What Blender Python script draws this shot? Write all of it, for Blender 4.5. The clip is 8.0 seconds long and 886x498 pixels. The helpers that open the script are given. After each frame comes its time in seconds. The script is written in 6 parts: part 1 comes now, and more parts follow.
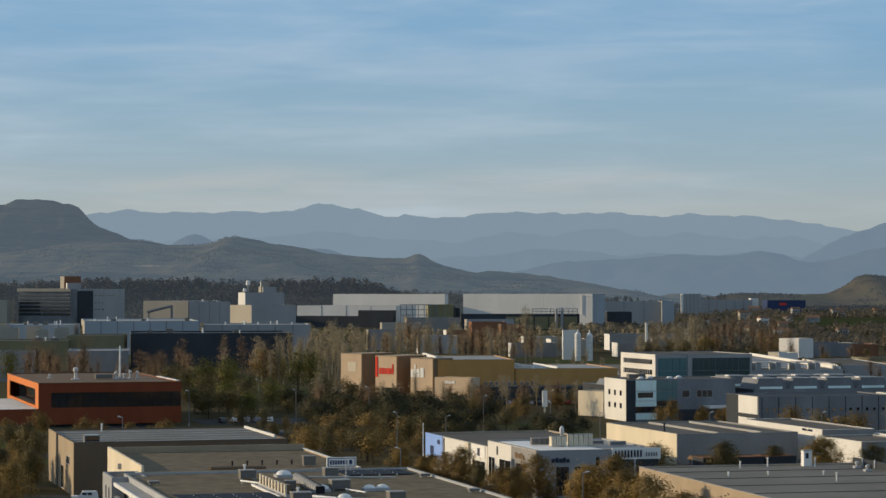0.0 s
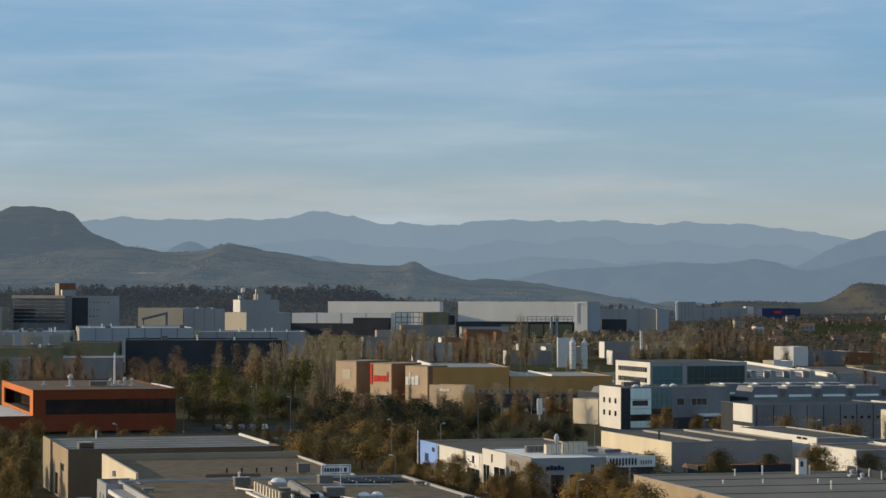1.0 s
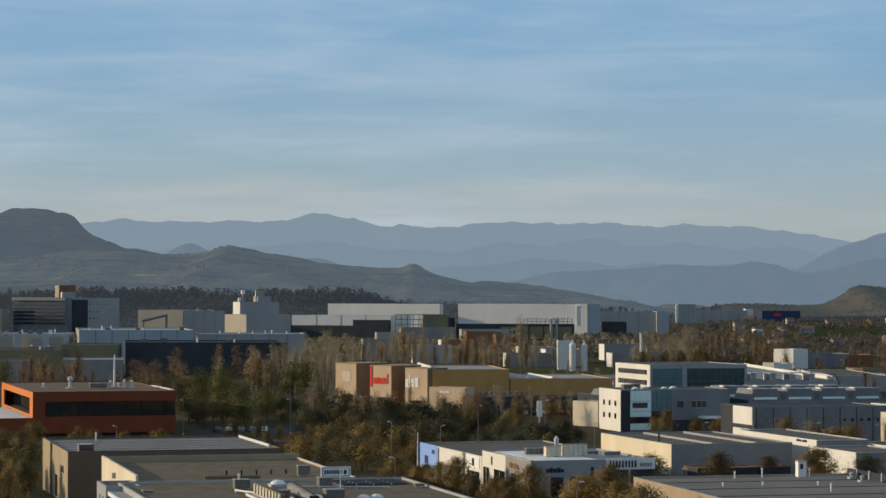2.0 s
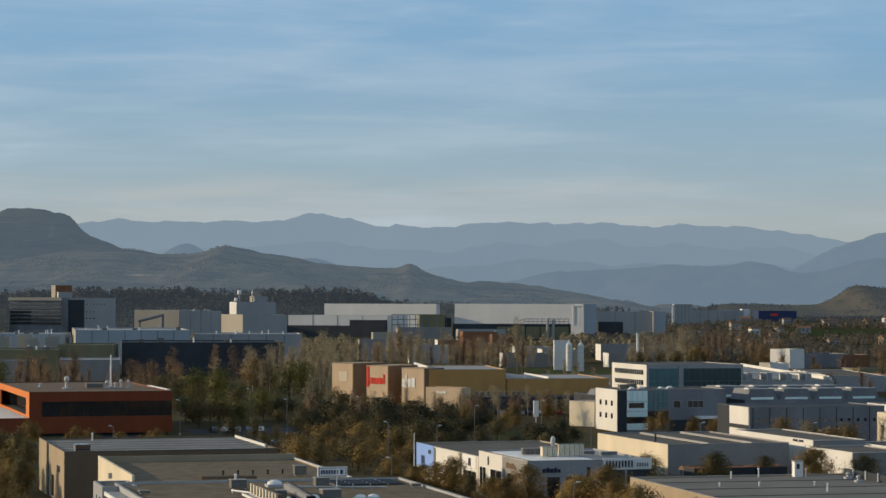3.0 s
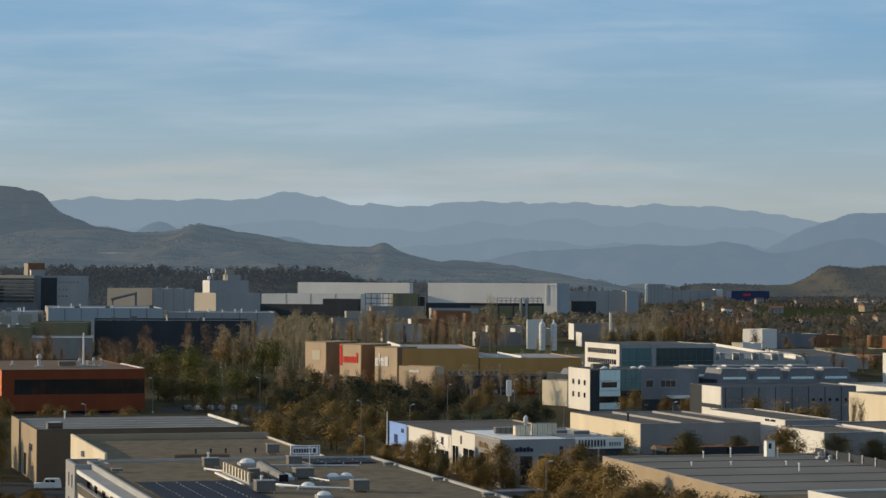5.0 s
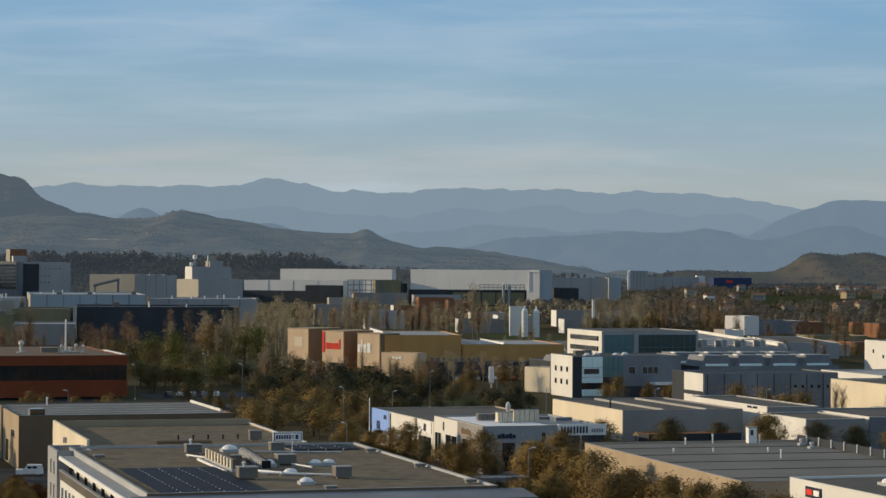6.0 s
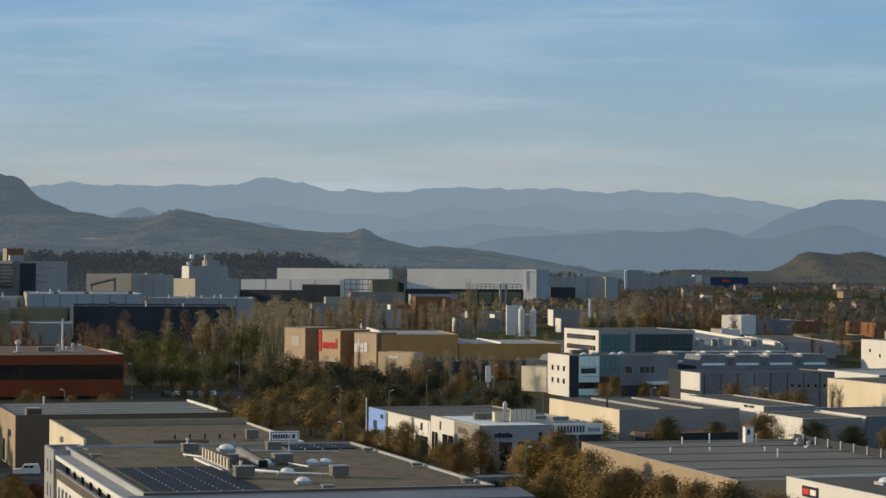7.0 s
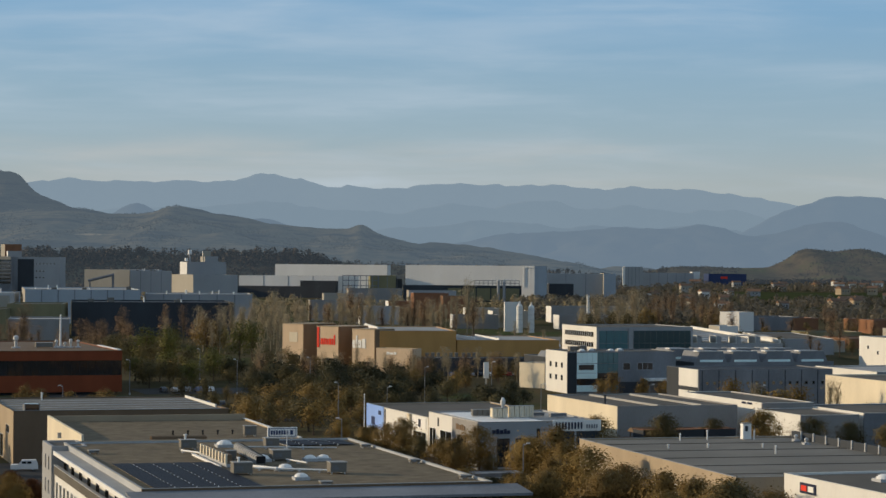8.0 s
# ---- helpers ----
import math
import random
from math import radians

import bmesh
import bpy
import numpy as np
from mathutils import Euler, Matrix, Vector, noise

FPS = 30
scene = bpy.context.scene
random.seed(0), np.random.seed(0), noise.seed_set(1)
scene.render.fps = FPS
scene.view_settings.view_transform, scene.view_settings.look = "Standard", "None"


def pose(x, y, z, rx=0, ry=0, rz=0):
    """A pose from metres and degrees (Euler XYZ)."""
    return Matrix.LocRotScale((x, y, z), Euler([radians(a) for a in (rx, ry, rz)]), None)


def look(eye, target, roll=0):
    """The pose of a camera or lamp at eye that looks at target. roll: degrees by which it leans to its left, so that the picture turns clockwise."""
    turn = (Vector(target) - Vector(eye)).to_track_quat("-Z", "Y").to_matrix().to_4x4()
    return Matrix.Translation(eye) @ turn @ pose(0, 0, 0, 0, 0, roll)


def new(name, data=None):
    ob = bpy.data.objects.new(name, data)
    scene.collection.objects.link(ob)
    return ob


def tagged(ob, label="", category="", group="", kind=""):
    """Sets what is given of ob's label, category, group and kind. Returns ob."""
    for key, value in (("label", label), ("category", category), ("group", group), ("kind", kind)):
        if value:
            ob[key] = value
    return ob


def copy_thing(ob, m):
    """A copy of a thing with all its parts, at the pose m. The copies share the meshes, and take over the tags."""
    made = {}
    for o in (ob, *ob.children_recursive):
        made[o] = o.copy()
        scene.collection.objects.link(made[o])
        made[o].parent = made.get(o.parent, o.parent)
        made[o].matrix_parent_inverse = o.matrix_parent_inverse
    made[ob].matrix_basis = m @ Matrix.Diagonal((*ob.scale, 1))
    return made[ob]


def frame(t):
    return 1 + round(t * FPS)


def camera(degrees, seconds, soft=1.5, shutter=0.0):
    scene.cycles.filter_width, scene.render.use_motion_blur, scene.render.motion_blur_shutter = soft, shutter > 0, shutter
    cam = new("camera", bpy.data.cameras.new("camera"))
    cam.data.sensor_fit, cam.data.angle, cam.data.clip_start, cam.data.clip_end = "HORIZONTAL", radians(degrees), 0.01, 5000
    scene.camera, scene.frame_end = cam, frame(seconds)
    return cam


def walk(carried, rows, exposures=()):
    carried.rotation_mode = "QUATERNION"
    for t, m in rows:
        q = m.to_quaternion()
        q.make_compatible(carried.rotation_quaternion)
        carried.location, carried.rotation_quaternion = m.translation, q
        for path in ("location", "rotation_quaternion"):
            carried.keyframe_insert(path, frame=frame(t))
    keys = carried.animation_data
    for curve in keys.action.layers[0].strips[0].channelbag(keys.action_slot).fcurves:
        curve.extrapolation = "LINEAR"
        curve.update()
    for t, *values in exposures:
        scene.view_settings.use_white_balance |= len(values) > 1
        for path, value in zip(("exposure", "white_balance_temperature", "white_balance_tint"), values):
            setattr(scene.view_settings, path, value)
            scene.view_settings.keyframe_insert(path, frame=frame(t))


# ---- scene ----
# camera: held by hand at a high window, zoomed in, slowly turning right and down
EYE = 35.0
cam = camera(22.18, 8.0, soft=1.5)
ROWS = [
    (0.0, 0.000, 1.060, 0.000),
    (0.5, -0.043, 1.174, -0.083),
    (1.0, -0.128, 1.252, -0.100),
    (1.5, -0.119, 1.306, -0.140),
    (3.0, -0.218, 1.310, -0.135),
    (3.5, -0.345, 1.271, -0.218),
    (4.0, -0.433, 1.150, -0.267),
    (4.5, -0.607, 0.986, -0.278),
    (6.0, -1.333, 0.444, -0.375),
    (6.5, -1.349, 0.408, -0.367),
    (7.0, -1.414, 0.428, -0.376),
    (7.5, -1.419, 0.372, -0.431),
    (8.0, -1.461, 0.335, -0.454),
]
walk(cam, [(t, pose(0, 0, EYE, 90 + pitch, roll, yaw)) for t, yaw, pitch, roll in ROWS], exposures=[(0.0, 0.0), (8.0, 0.0)])

# ---- world, sun ----
SUN_AZ, SUN_EL = radians(-77), radians(12)      # azimuth from north (+y), positive towards +x
world = bpy.data.worlds.new("world")
scene.world = world
world.use_nodes = True
wn, wl = world.node_tree.nodes, world.node_tree.links
wn.clear()


def wnode(kind, **inputs):
    n = wn.new(kind)
    for k, v in inputs.items():
        n.inputs[k].default_value = v
    return n


sky = wn.new("ShaderNodeTexSky")
sky.sky_type, sky.sun_disc = "NISHITA", False
sky.sun_elevation, sky.sun_rotation = SUN_EL, SUN_AZ
sky.air_density, sky.dust_density, sky.ozone_density = 1.0, 0.3, 4.0
coord = wn.new("ShaderNodeTexCoord")
axes = wn.new("ShaderNodeSeparateXYZ")
wl.new(coord.outputs["Generated"], axes.inputs["Vector"])
# clear blue air: milky at the horizon, deeper upwards
tone = wn.new("ShaderNodeValToRGB")
te = tone.color_ramp.elements
te[0].position, te[0].color = 0.0, (0.345, 0.385, 0.395, 1)
te[1].position, te[1].color = 1.0, (0.20, 0.27, 0.36, 1)
for p, c in ((0.036, (0.350, 0.400, 0.418)), (0.056, (0.295, 0.395, 0.462)), (0.078, (0.258, 0.385, 0.490)), (0.11, (0.205, 0.365, 0.535)), (0.16, (0.215, 0.385, 0.580)), (0.4, (0.22, 0.30, 0.40))):
    te.new(p).color = (*c, 1)
wl.new(axes.outputs["Z"], tone.inputs["Fac"])
dim = wn.new("ShaderNodeVectorMath")
dim.operation = "SCALE"
dim.inputs["Scale"].default_value = 0.09
wl.new(sky.outputs["Color"], dim.inputs[0])
blend = wn.new("ShaderNodeMix")
blend.data_type = "RGBA"
blend.inputs["Factor"].default_value = 0.88
wl.new(dim.outputs["Vector"], blend.inputs["A"])
wl.new(tone.outputs["Color"], blend.inputs["B"])


def streaks(turn, scale, low, high, detail, shift):
    mp = wn.new("ShaderNodeMapping")
    mp.inputs["Location"].default_value = shift
    mp.inputs["Rotation"].default_value, mp.inputs["Scale"].default_value = (0, radians(turn), 0), scale
    tx = wnode("ShaderNodeTexNoise", Scale=1.0, Detail=detail, Roughness=0.55, Distortion=0.4)
    rp = wn.new("ShaderNodeMapRange")
    rp.interpolation_type = "SMOOTHSTEP"
    rp.inputs["From Min"].default_value, rp.inputs["From Max"].default_value = low, high
    wl.new(coord.outputs["Generated"], mp.inputs["Vector"])
    wl.new(mp.outputs["Vector"], tx.inputs["Vector"])
    wl.new(tx.outputs["Fac"], rp.inputs["Value"])
    return rp.outputs["Result"]


# thin cirrus in long streaks, tilted a little, thicker high up
broad = streaks(2.0, (4.5, 1.0, 42.0), 0.40, 0.78, 5.0, (0.6, 0, 0.2))
thin = streaks(-6.0, (11.0, 1.0, 75.0), 0.45, 0.85, 5.0, (0.1, 0, 0.7))
mul = wn.new("ShaderNodeMath")
mul.operation = "MULTIPLY_ADD"
mul.inputs[1].default_value = 0.5
wl.new(thin, mul.inputs[0])
wl.new(broad, mul.inputs[2])
veil = wn.new("ShaderNodeMath")
veil.operation = "MULTIPLY"
veil.inputs[1].default_value = 0.5
wl.new(mul.outputs["Value"], veil.inputs[0])
mix = wn.new("ShaderNodeMix")
mix.data_type = "RGBA"
mix.inputs["B"].default_value = (0.46, 0.54, 0.62, 1)


def step(low, high):
    rp = wn.new("ShaderNodeMapRange")
    rp.interpolation_type = "SMOOTHSTEP"
    rp.inputs["From Min"].default_value, rp.inputs["From Max"].default_value = low, high
    wl.new(axes.outputs["Z"], rp.inputs["Value"])
    return rp.outputs["Result"]


def times(a, b):
    mm = wn.new("ShaderNodeMath")
    mm.operation = "MULTIPLY"
    wl.new(a, mm.inputs[0])
    if isinstance(b, float):
        mm.inputs[1].default_value = b
    else:
        wl.new(b, mm.inputs[1])
    return mm.outputs["Value"]


# a low, faintly warm bank of cloud over the mountains
bank = times(times(times(step(0.024, 0.040), step(0.062, 0.046)), streaks(0.0, (7.0, 1.0, 55.0), 0.38, 0.72, 6.0, (0.25, 0, 0.45))), 0.5)
warm = wn.new("ShaderNodeMix")
warm.data_type = "RGBA"
warm.inputs["B"].default_value = (0.46, 0.465, 0.455, 1)
bg = wnode("ShaderNodeBackground", Strength=1.13)
wout = wn.new("ShaderNodeOutputWorld")
wl.new(veil.outputs["Value"], mix.inputs["Factor"])
wl.new(blend.outputs["Result"], mix.inputs["A"])
wl.new(bank, warm.inputs["Factor"])
wl.new(mix.outputs["Result"], warm.inputs["A"])
wl.new(warm.outputs["Result"], bg.inputs["Color"])
wl.new(bg.outputs["Background"], wout.inputs["Surface"])

sun = new("sun", bpy.data.lights.new("sun", "SUN"))
sun.data.energy, sun.data.angle, sun.data.color = 3.75, radians(0.6), (1.0, 0.79, 0.52)
to_sun = Vector((math.sin(SUN_AZ) * math.cos(SUN_EL), math.cos(SUN_AZ) * math.cos(SUN_EL), math.sin(SUN_EL)))
sun.matrix_world = look((0, 0, 200), Vector((0, 0, 200)) - to_sun)


# ---- materials ----
def material(name, base, rough=0.8, vary=0.18, scale=0.5, grain=6.0, bump=0.0, metal=0.0, streak=1.0, each=0.0, glow=None, glow_power=0.0):
    """A weathered surface: stains at `scale` per metre, grain at `grain` per metre, streak stretches the stains upright."""
    m = bpy.data.materials.new(name)
    m.use_nodes = True
    n, l = m.node_tree.nodes, m.node_tree.links
    b = n["Principled BSDF"]
    b.inputs["Roughness"].default_value, b.inputs["Metallic"].default_value = rough, metal
    b.inputs["Specular IOR Level"].default_value = 0.5 if rough < 0.4 else 0.08
    tc, mp = n.new("ShaderNodeTexCoord"), n.new("ShaderNodeMapping")
    mp.inputs["Scale"].default_value = (1, 1, 1 / streak)
    l.new(tc.outputs["Object"], mp.inputs["Vector"])
    big, fine = n.new("ShaderNodeTexNoise"), n.new("ShaderNodeTexNoise")
    big.inputs["Scale"].default_value, big.inputs["Detail"].default_value = scale, 4
    fine.inputs["Scale"].default_value, fine.inputs["Detail"].default_value = grain, 2
    l.new(mp.outputs["Vector"], big.inputs["Vector"])
    l.new(mp.outputs["Vector"], fine.inputs["Vector"])
    add = n.new("ShaderNodeMath")
    add.operation = "MULTIPLY_ADD"
    add.inputs[1].default_value = 0.4
    l.new(fine.outputs["Fac"], add.inputs[0])
    l.new(big.outputs["Fac"], add.inputs[2])
    rng = n.new("ShaderNodeMapRange")
    rng.inputs["From Min"].default_value, rng.inputs["From Max"].default_value = 0.45, 0.95
    rng.inputs["To Min"].default_value, rng.inputs["To Max"].default_value = 1 - vary, 1 + vary
    l.new(add.outputs["Value"], rng.inputs["Value"])
    value = rng.outputs["Result"]
    if each:
        info, er = n.new("ShaderNodeObjectInfo"), n.new("ShaderNodeMapRange")
        er.inputs["To Min"].default_value, er.inputs["To Max"].default_value = 1 - each, 1 + each
        l.new(info.outputs["Random"], er.inputs["Value"])
        em = n.new("ShaderNodeMath")
        em.operation = "MULTIPLY"
        l.new(value, em.inputs[0])
        l.new(er.outputs["Result"], em.inputs[1])
        value = em.outputs["Value"]
    sc = n.new("ShaderNodeVectorMath")
    sc.operation = "SCALE"
    sc.inputs[0].default_value = base
    l.new(value, sc.inputs["Scale"])
    l.new(sc.outputs["Vector"], b.inputs["Base Color"])
    if bump:
        bp = n.new("ShaderNodeBump")
        bp.inputs["Strength"].default_value, bp.inputs["Distance"].default_value = bump, 0.05
        l.new(fine.outputs["Fac"], bp.inputs["Height"])
        l.new(bp.outputs["Normal"], b.inputs["Normal"])
    if glow:
        b.inputs["Emission Color"].default_value, b.inputs["Emission Strength"].default_value = (*glow, 1), glow_power
    return m


def glass(name, base, rough=0.06):
    m = bpy.data.materials.new(name)
    m.use_nodes = True
    b = m.node_tree.nodes["Principled BSDF"]
    b.inputs["Base Color"].default_value, b.inputs["Roughness"].default_value = (*base, 1), rough
    b.inputs["Specular IOR Level"].default_value, b.inputs["IOR"].default_value = 0.8, 1.7
    return m


def leaves(name, a, b_, c, through_light=0.3):
    """Leaf colours: three tones by tree and by clump, with some light passing through."""
    m = bpy.data.materials.new(name)
    m.use_nodes = True
    n, l = m.node_tree.nodes, m.node_tree.links
    b = n["Principled BSDF"]
    b.inputs["Roughness"].default_value, b.inputs["Specular IOR Level"].default_value = 0.7, 0.15
    geo, info, ramp, add = n.new("ShaderNodeNewGeometry"), n.new("ShaderNodeObjectInfo"), n.new("ShaderNodeValToRGB"), n.new("ShaderNodeMath")
    add.operation = "MULTIPLY_ADD"
    add.inputs[1].default_value = 0.28
    half = n.new("ShaderNodeMath")
    half.operation = "MULTIPLY_ADD"
    half.inputs[1].default_value, half.inputs[2].default_value = 0.55, 0.05
    l.new(info.outputs["Random"], half.inputs[0])
    l.new(geo.outputs["Random Per Island"], add.inputs[0])
    l.new(half.outputs["Value"], add.inputs[2])
    l.new(add.outputs["Value"], ramp.inputs["Fac"])
    e = ramp.color_ramp.elements
    e[0].color, e[1].color = (*a, 1), (*c, 1)
    e.new(0.5).color = (*b_, 1)
    tr, mx, out = n.new("ShaderNodeBsdfTranslucent"), n.new("ShaderNodeMixShader"), n["Material Output"]
    mx.inputs["Fac"].default_value = through_light
    l.new(ramp.outputs["Color"], b.inputs["Base Color"])
    l.new(ramp.outputs["Color"], tr.inputs["Color"])
    l.new(b.outputs["BSDF"], mx.inputs[1])
    l.new(tr.outputs["BSDF"], mx.inputs[2])
    l.new(mx.outputs["Shader"], out.inputs["Surface"])
    return m


def land(name, tones, scale, glow=None, glow_power=0.0, clear=1.0):
    """Country seen from afar: patches of wood, field and bare earth. glow: haze of the air before a far backdrop, put
    in as emission.
    """
    m = bpy.data.materials.new(name)
    m.use_nodes = True
    n, l = m.node_tree.nodes, m.node_tree.links
    b = n["Principled BSDF"]
    b.inputs["Roughness"].default_value, b.inputs["Specular IOR Level"].default_value = 1.0, 0.0
    tc = n.new("ShaderNodeTexCoord")
    mp = n.new("ShaderNodeMapping")
    mp.inputs["Scale"].default_value = scale
    l.new(tc.outputs["Object"], mp.inputs["Vector"])
    a, c, ramp = n.new("ShaderNodeTexNoise"), n.new("ShaderNodeTexNoise"), n.new("ShaderNodeValToRGB")
    a.inputs["Scale"].default_value, a.inputs["Detail"].default_value, a.inputs["Roughness"].default_value = 1.0, 7, 0.62
    c.inputs["Scale"].default_value, c.inputs["Detail"].default_value = 9.0, 4
    l.new(mp.outputs["Vector"], a.inputs["Vector"])
    l.new(mp.outputs["Vector"], c.inputs["Vector"])
    add = n.new("ShaderNodeMath")
    add.operation = "MULTIPLY_ADD"
    add.inputs[1].default_value = 0.3
    l.new(c.outputs["Fac"], add.inputs[0])
    l.new(a.outputs["Fac"], add.inputs[2])
    l.new(add.outputs["Value"], ramp.inputs["Fac"])
    e = ramp.color_ramp.elements
    span = np.linspace(0.42, 0.92, len(tones))
    e[0].position, e[1].position = span[0], span[-1]
    e[0].color, e[1].color = (*[clear * v for v in tones[0]], 1), (*[clear * v for v in tones[-1]], 1)
    for p, t in list(zip(span, tones))[1:-1]:
        e.new(p).color = (*[clear * v for v in t], 1)
    l.new(ramp.outputs["Color"], b.inputs["Base Color"])
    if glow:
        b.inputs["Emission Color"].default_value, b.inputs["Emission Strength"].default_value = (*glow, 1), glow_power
    return m


M = dict(
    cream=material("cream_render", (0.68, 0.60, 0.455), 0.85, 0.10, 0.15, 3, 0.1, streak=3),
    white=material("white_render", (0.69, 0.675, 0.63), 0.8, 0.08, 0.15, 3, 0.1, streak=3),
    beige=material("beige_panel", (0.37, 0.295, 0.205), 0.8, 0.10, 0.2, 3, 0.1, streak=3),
    sand=material("sand_render", (0.60, 0.455, 0.31), 0.85, 0.12, 0.2, 3, 0.1, streak=3),
    brown=material("brown_panel", (0.50, 0.275, 0.095), 0.75, 0.10, 0.2, 3, 0.1, streak=3),
    dark_brown=material("dark_brown_panel", (0.18, 0.125, 0.08), 0.75, 0.12, 0.2, 3, 0.1, streak=3),
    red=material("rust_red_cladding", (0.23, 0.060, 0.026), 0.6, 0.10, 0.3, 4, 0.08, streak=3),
    # brighter copy of the red cladding, with sunlight put into its colour
    sunlit_red=material("sunlit_red_cladding", (0.62, 0.20, 0.06), 0.6, 0.08, 0.3, 4, 0.08),
    gravel=material("gravel_roof", (0.168, 0.136, 0.092), 0.95, 0.30, 0.6, 12, 0.3),
    grey_roof=material("weathered_sheet_roof", (0.19, 0.178, 0.155), 0.85, 0.18, 0.08, 4, 0.15),
    felt=material("grey_roof_felt", (0.125, 0.115, 0.10), 0.9, 0.2, 0.1, 5, 0.2),
    sheet=material("grey_steel_sheet", (0.42, 0.43, 0.44), 0.45, 0.12, 0.15, 4, 0.1, metal=0.0, streak=2),
    pale=material("pale_roof_sheet", (0.34, 0.335, 0.32), 0.7, 0.12, 0.1, 4, 0.1),
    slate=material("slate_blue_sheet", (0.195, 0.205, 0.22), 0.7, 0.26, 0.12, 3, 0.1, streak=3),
    dark=material("dark_cladding", (0.050, 0.056, 0.064), 0.7, 0.15, 0.1, 2, 0.1, streak=3),
    far_white=material("pale_cladding", (0.70, 0.69, 0.66), 0.7, 0.06, 0.05, 1.0, streak=4),
    far_grey=material("grey_cladding", (0.34, 0.345, 0.35), 0.7, 0.08, 0.05, 1.0, streak=4),
    far_cream=material("cream_cladding", (0.36, 0.335, 0.285), 0.75, 0.08, 0.05, 1.0, streak=4),
    blue_sheet=material("blue_grey_sheet", (0.36, 0.40, 0.44), 0.7, 0.08, 0.05, 1.0, streak=4),
    olive=material("olive_cladding", (0.22, 0.20, 0.115), 0.75, 0.12, 0.1, 1.0, streak=4),
    blue=material("blue_panel", (0.040, 0.058, 0.13), 0.5, 0.08, 0.2, 2),
    sky_blue=material("light_blue_panel", (0.25, 0.40, 0.80), 0.5, 0.06, 0.2, 2),
    sign_red=material("red_letters", (0.75, 0.06, 0.035), 0.5, 0.05, 0.5, 3),
    sign_white=material("white_letters", (0.85, 0.83, 0.78), 0.5, 0.05, 0.5, 3),
    ink=material("dark_lettering", (0.035, 0.04, 0.07), 0.6, 0.05, 0.5, 3),
    metal=material("galvanised_steel", (0.55, 0.55, 0.54), 0.4, 0.12, 1.0, 8, metal=0.6),
    white_paint=material("white_paint", (0.80, 0.79, 0.76), 0.45, 0.06, 1.0, 6),
    black=material("black_trim", (0.02, 0.02, 0.022), 0.6, 0.1, 1.0, 6),
    solar=material("solar_cell", (0.020, 0.022, 0.030), 0.6, 0.1, 1.0, 6),
    glass=glass("dark_window_glass", (0.012, 0.016, 0.022)),
    teal=glass("teal_curtain_glass", (0.055, 0.165, 0.19), 0.12),
    deep_teal=glass("deep_teal_glass", (0.020, 0.062, 0.075), 0.10),
    # pale tone is the reflected sky, put into the base colour
    sky_glass=glass("sky_reflection_glass", (0.74, 0.92, 0.90), 0.3),
    brick=material("orange_brick", (0.23, 0.115, 0.065), 0.85, 0.15, 0.2, 3),
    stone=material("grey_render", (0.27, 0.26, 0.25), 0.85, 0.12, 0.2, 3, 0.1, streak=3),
    tile=material("clay_roof_tile", (0.20, 0.125, 0.085), 0.9, 0.2, 0.3, 3),
    asphalt=material("asphalt", (0.055, 0.054, 0.052), 0.9, 0.25, 0.08, 4, 0.1),
    bark=material("bark", (0.10, 0.075, 0.055), 0.95, 0.25, 1.0, 9),
    pale_bark=material("pale_bark", (0.30, 0.245, 0.165), 0.95, 0.2, 1.0, 9),
    rubber=material("rubber", (0.015, 0.015, 0.015), 0.8, 0.1, 2, 8),
    lamp_head=material("lamp_head", (0.7, 0.7, 0.68), 0.4, 0.05, 2, 8),
    leaf_rust=leaves("rust_leaves", (0.140, 0.094, 0.035), (0.205, 0.138, 0.046), (0.275, 0.188, 0.060), 0.22),
    leaf_russet=leaves("russet_leaves", (0.075, 0.032, 0.014), (0.125, 0.052, 0.020), (0.19, 0.078, 0.026), 0.22),
    leaf_olive=leaves("olive_leaves", (0.065, 0.056, 0.027), (0.108, 0.089, 0.039), (0.165, 0.130, 0.050), 0.22),
    leaf_green=leaves("green_leaves", (0.070, 0.076, 0.022), (0.115, 0.115, 0.030), (0.17, 0.155, 0.038), 0.22),
    leaf_dark=leaves("dark_evergreen_leaves", (0.026, 0.028, 0.016), (0.045, 0.045, 0.022), (0.070, 0.062, 0.028), 0.15),
    leaf_bare=leaves("dry_twigs", (0.30, 0.255, 0.165), (0.39, 0.33, 0.215), (0.48, 0.405, 0.27), 0.5),
    leaf_brown=leaves("brown_twigs", (0.20, 0.135, 0.085), (0.28, 0.19, 0.115), (0.36, 0.25, 0.145), 0.5),
)


# ---- mesh helpers ----
def part(name, bm, mat, parent=None, label=""):
    """Links a bmesh as one mesh object, under a thing or a part where one is given."""
    me = bpy.data.meshes.new(name)
    bm.to_mesh(me)
    bm.free()
    me.materials.append(mat)
    ob = new(name, me)
    ob.parent = parent
    return tagged(ob, label)


def box(x0, y0, z0, x1, y1, z1, bm=None, bevel=0.0):
    own = bm is None
    bm = bm or bmesh.new()
    vs = [bm.verts.new((x, y, z)) for z in (z0, z1) for y in (y0, y1) for x in (x0, x1)]
    for f in ((0, 2, 3, 1), (4, 5, 7, 6), (0, 1, 5, 4), (2, 6, 7, 3), (0, 4, 6, 2), (1, 3, 7, 5)):
        bm.faces.new([vs[i] for i in f])
    if bevel and own:
        bmesh.ops.bevel(bm, geom=bm.edges[:], offset=bevel, segments=1, affect="EDGES")
    return bm


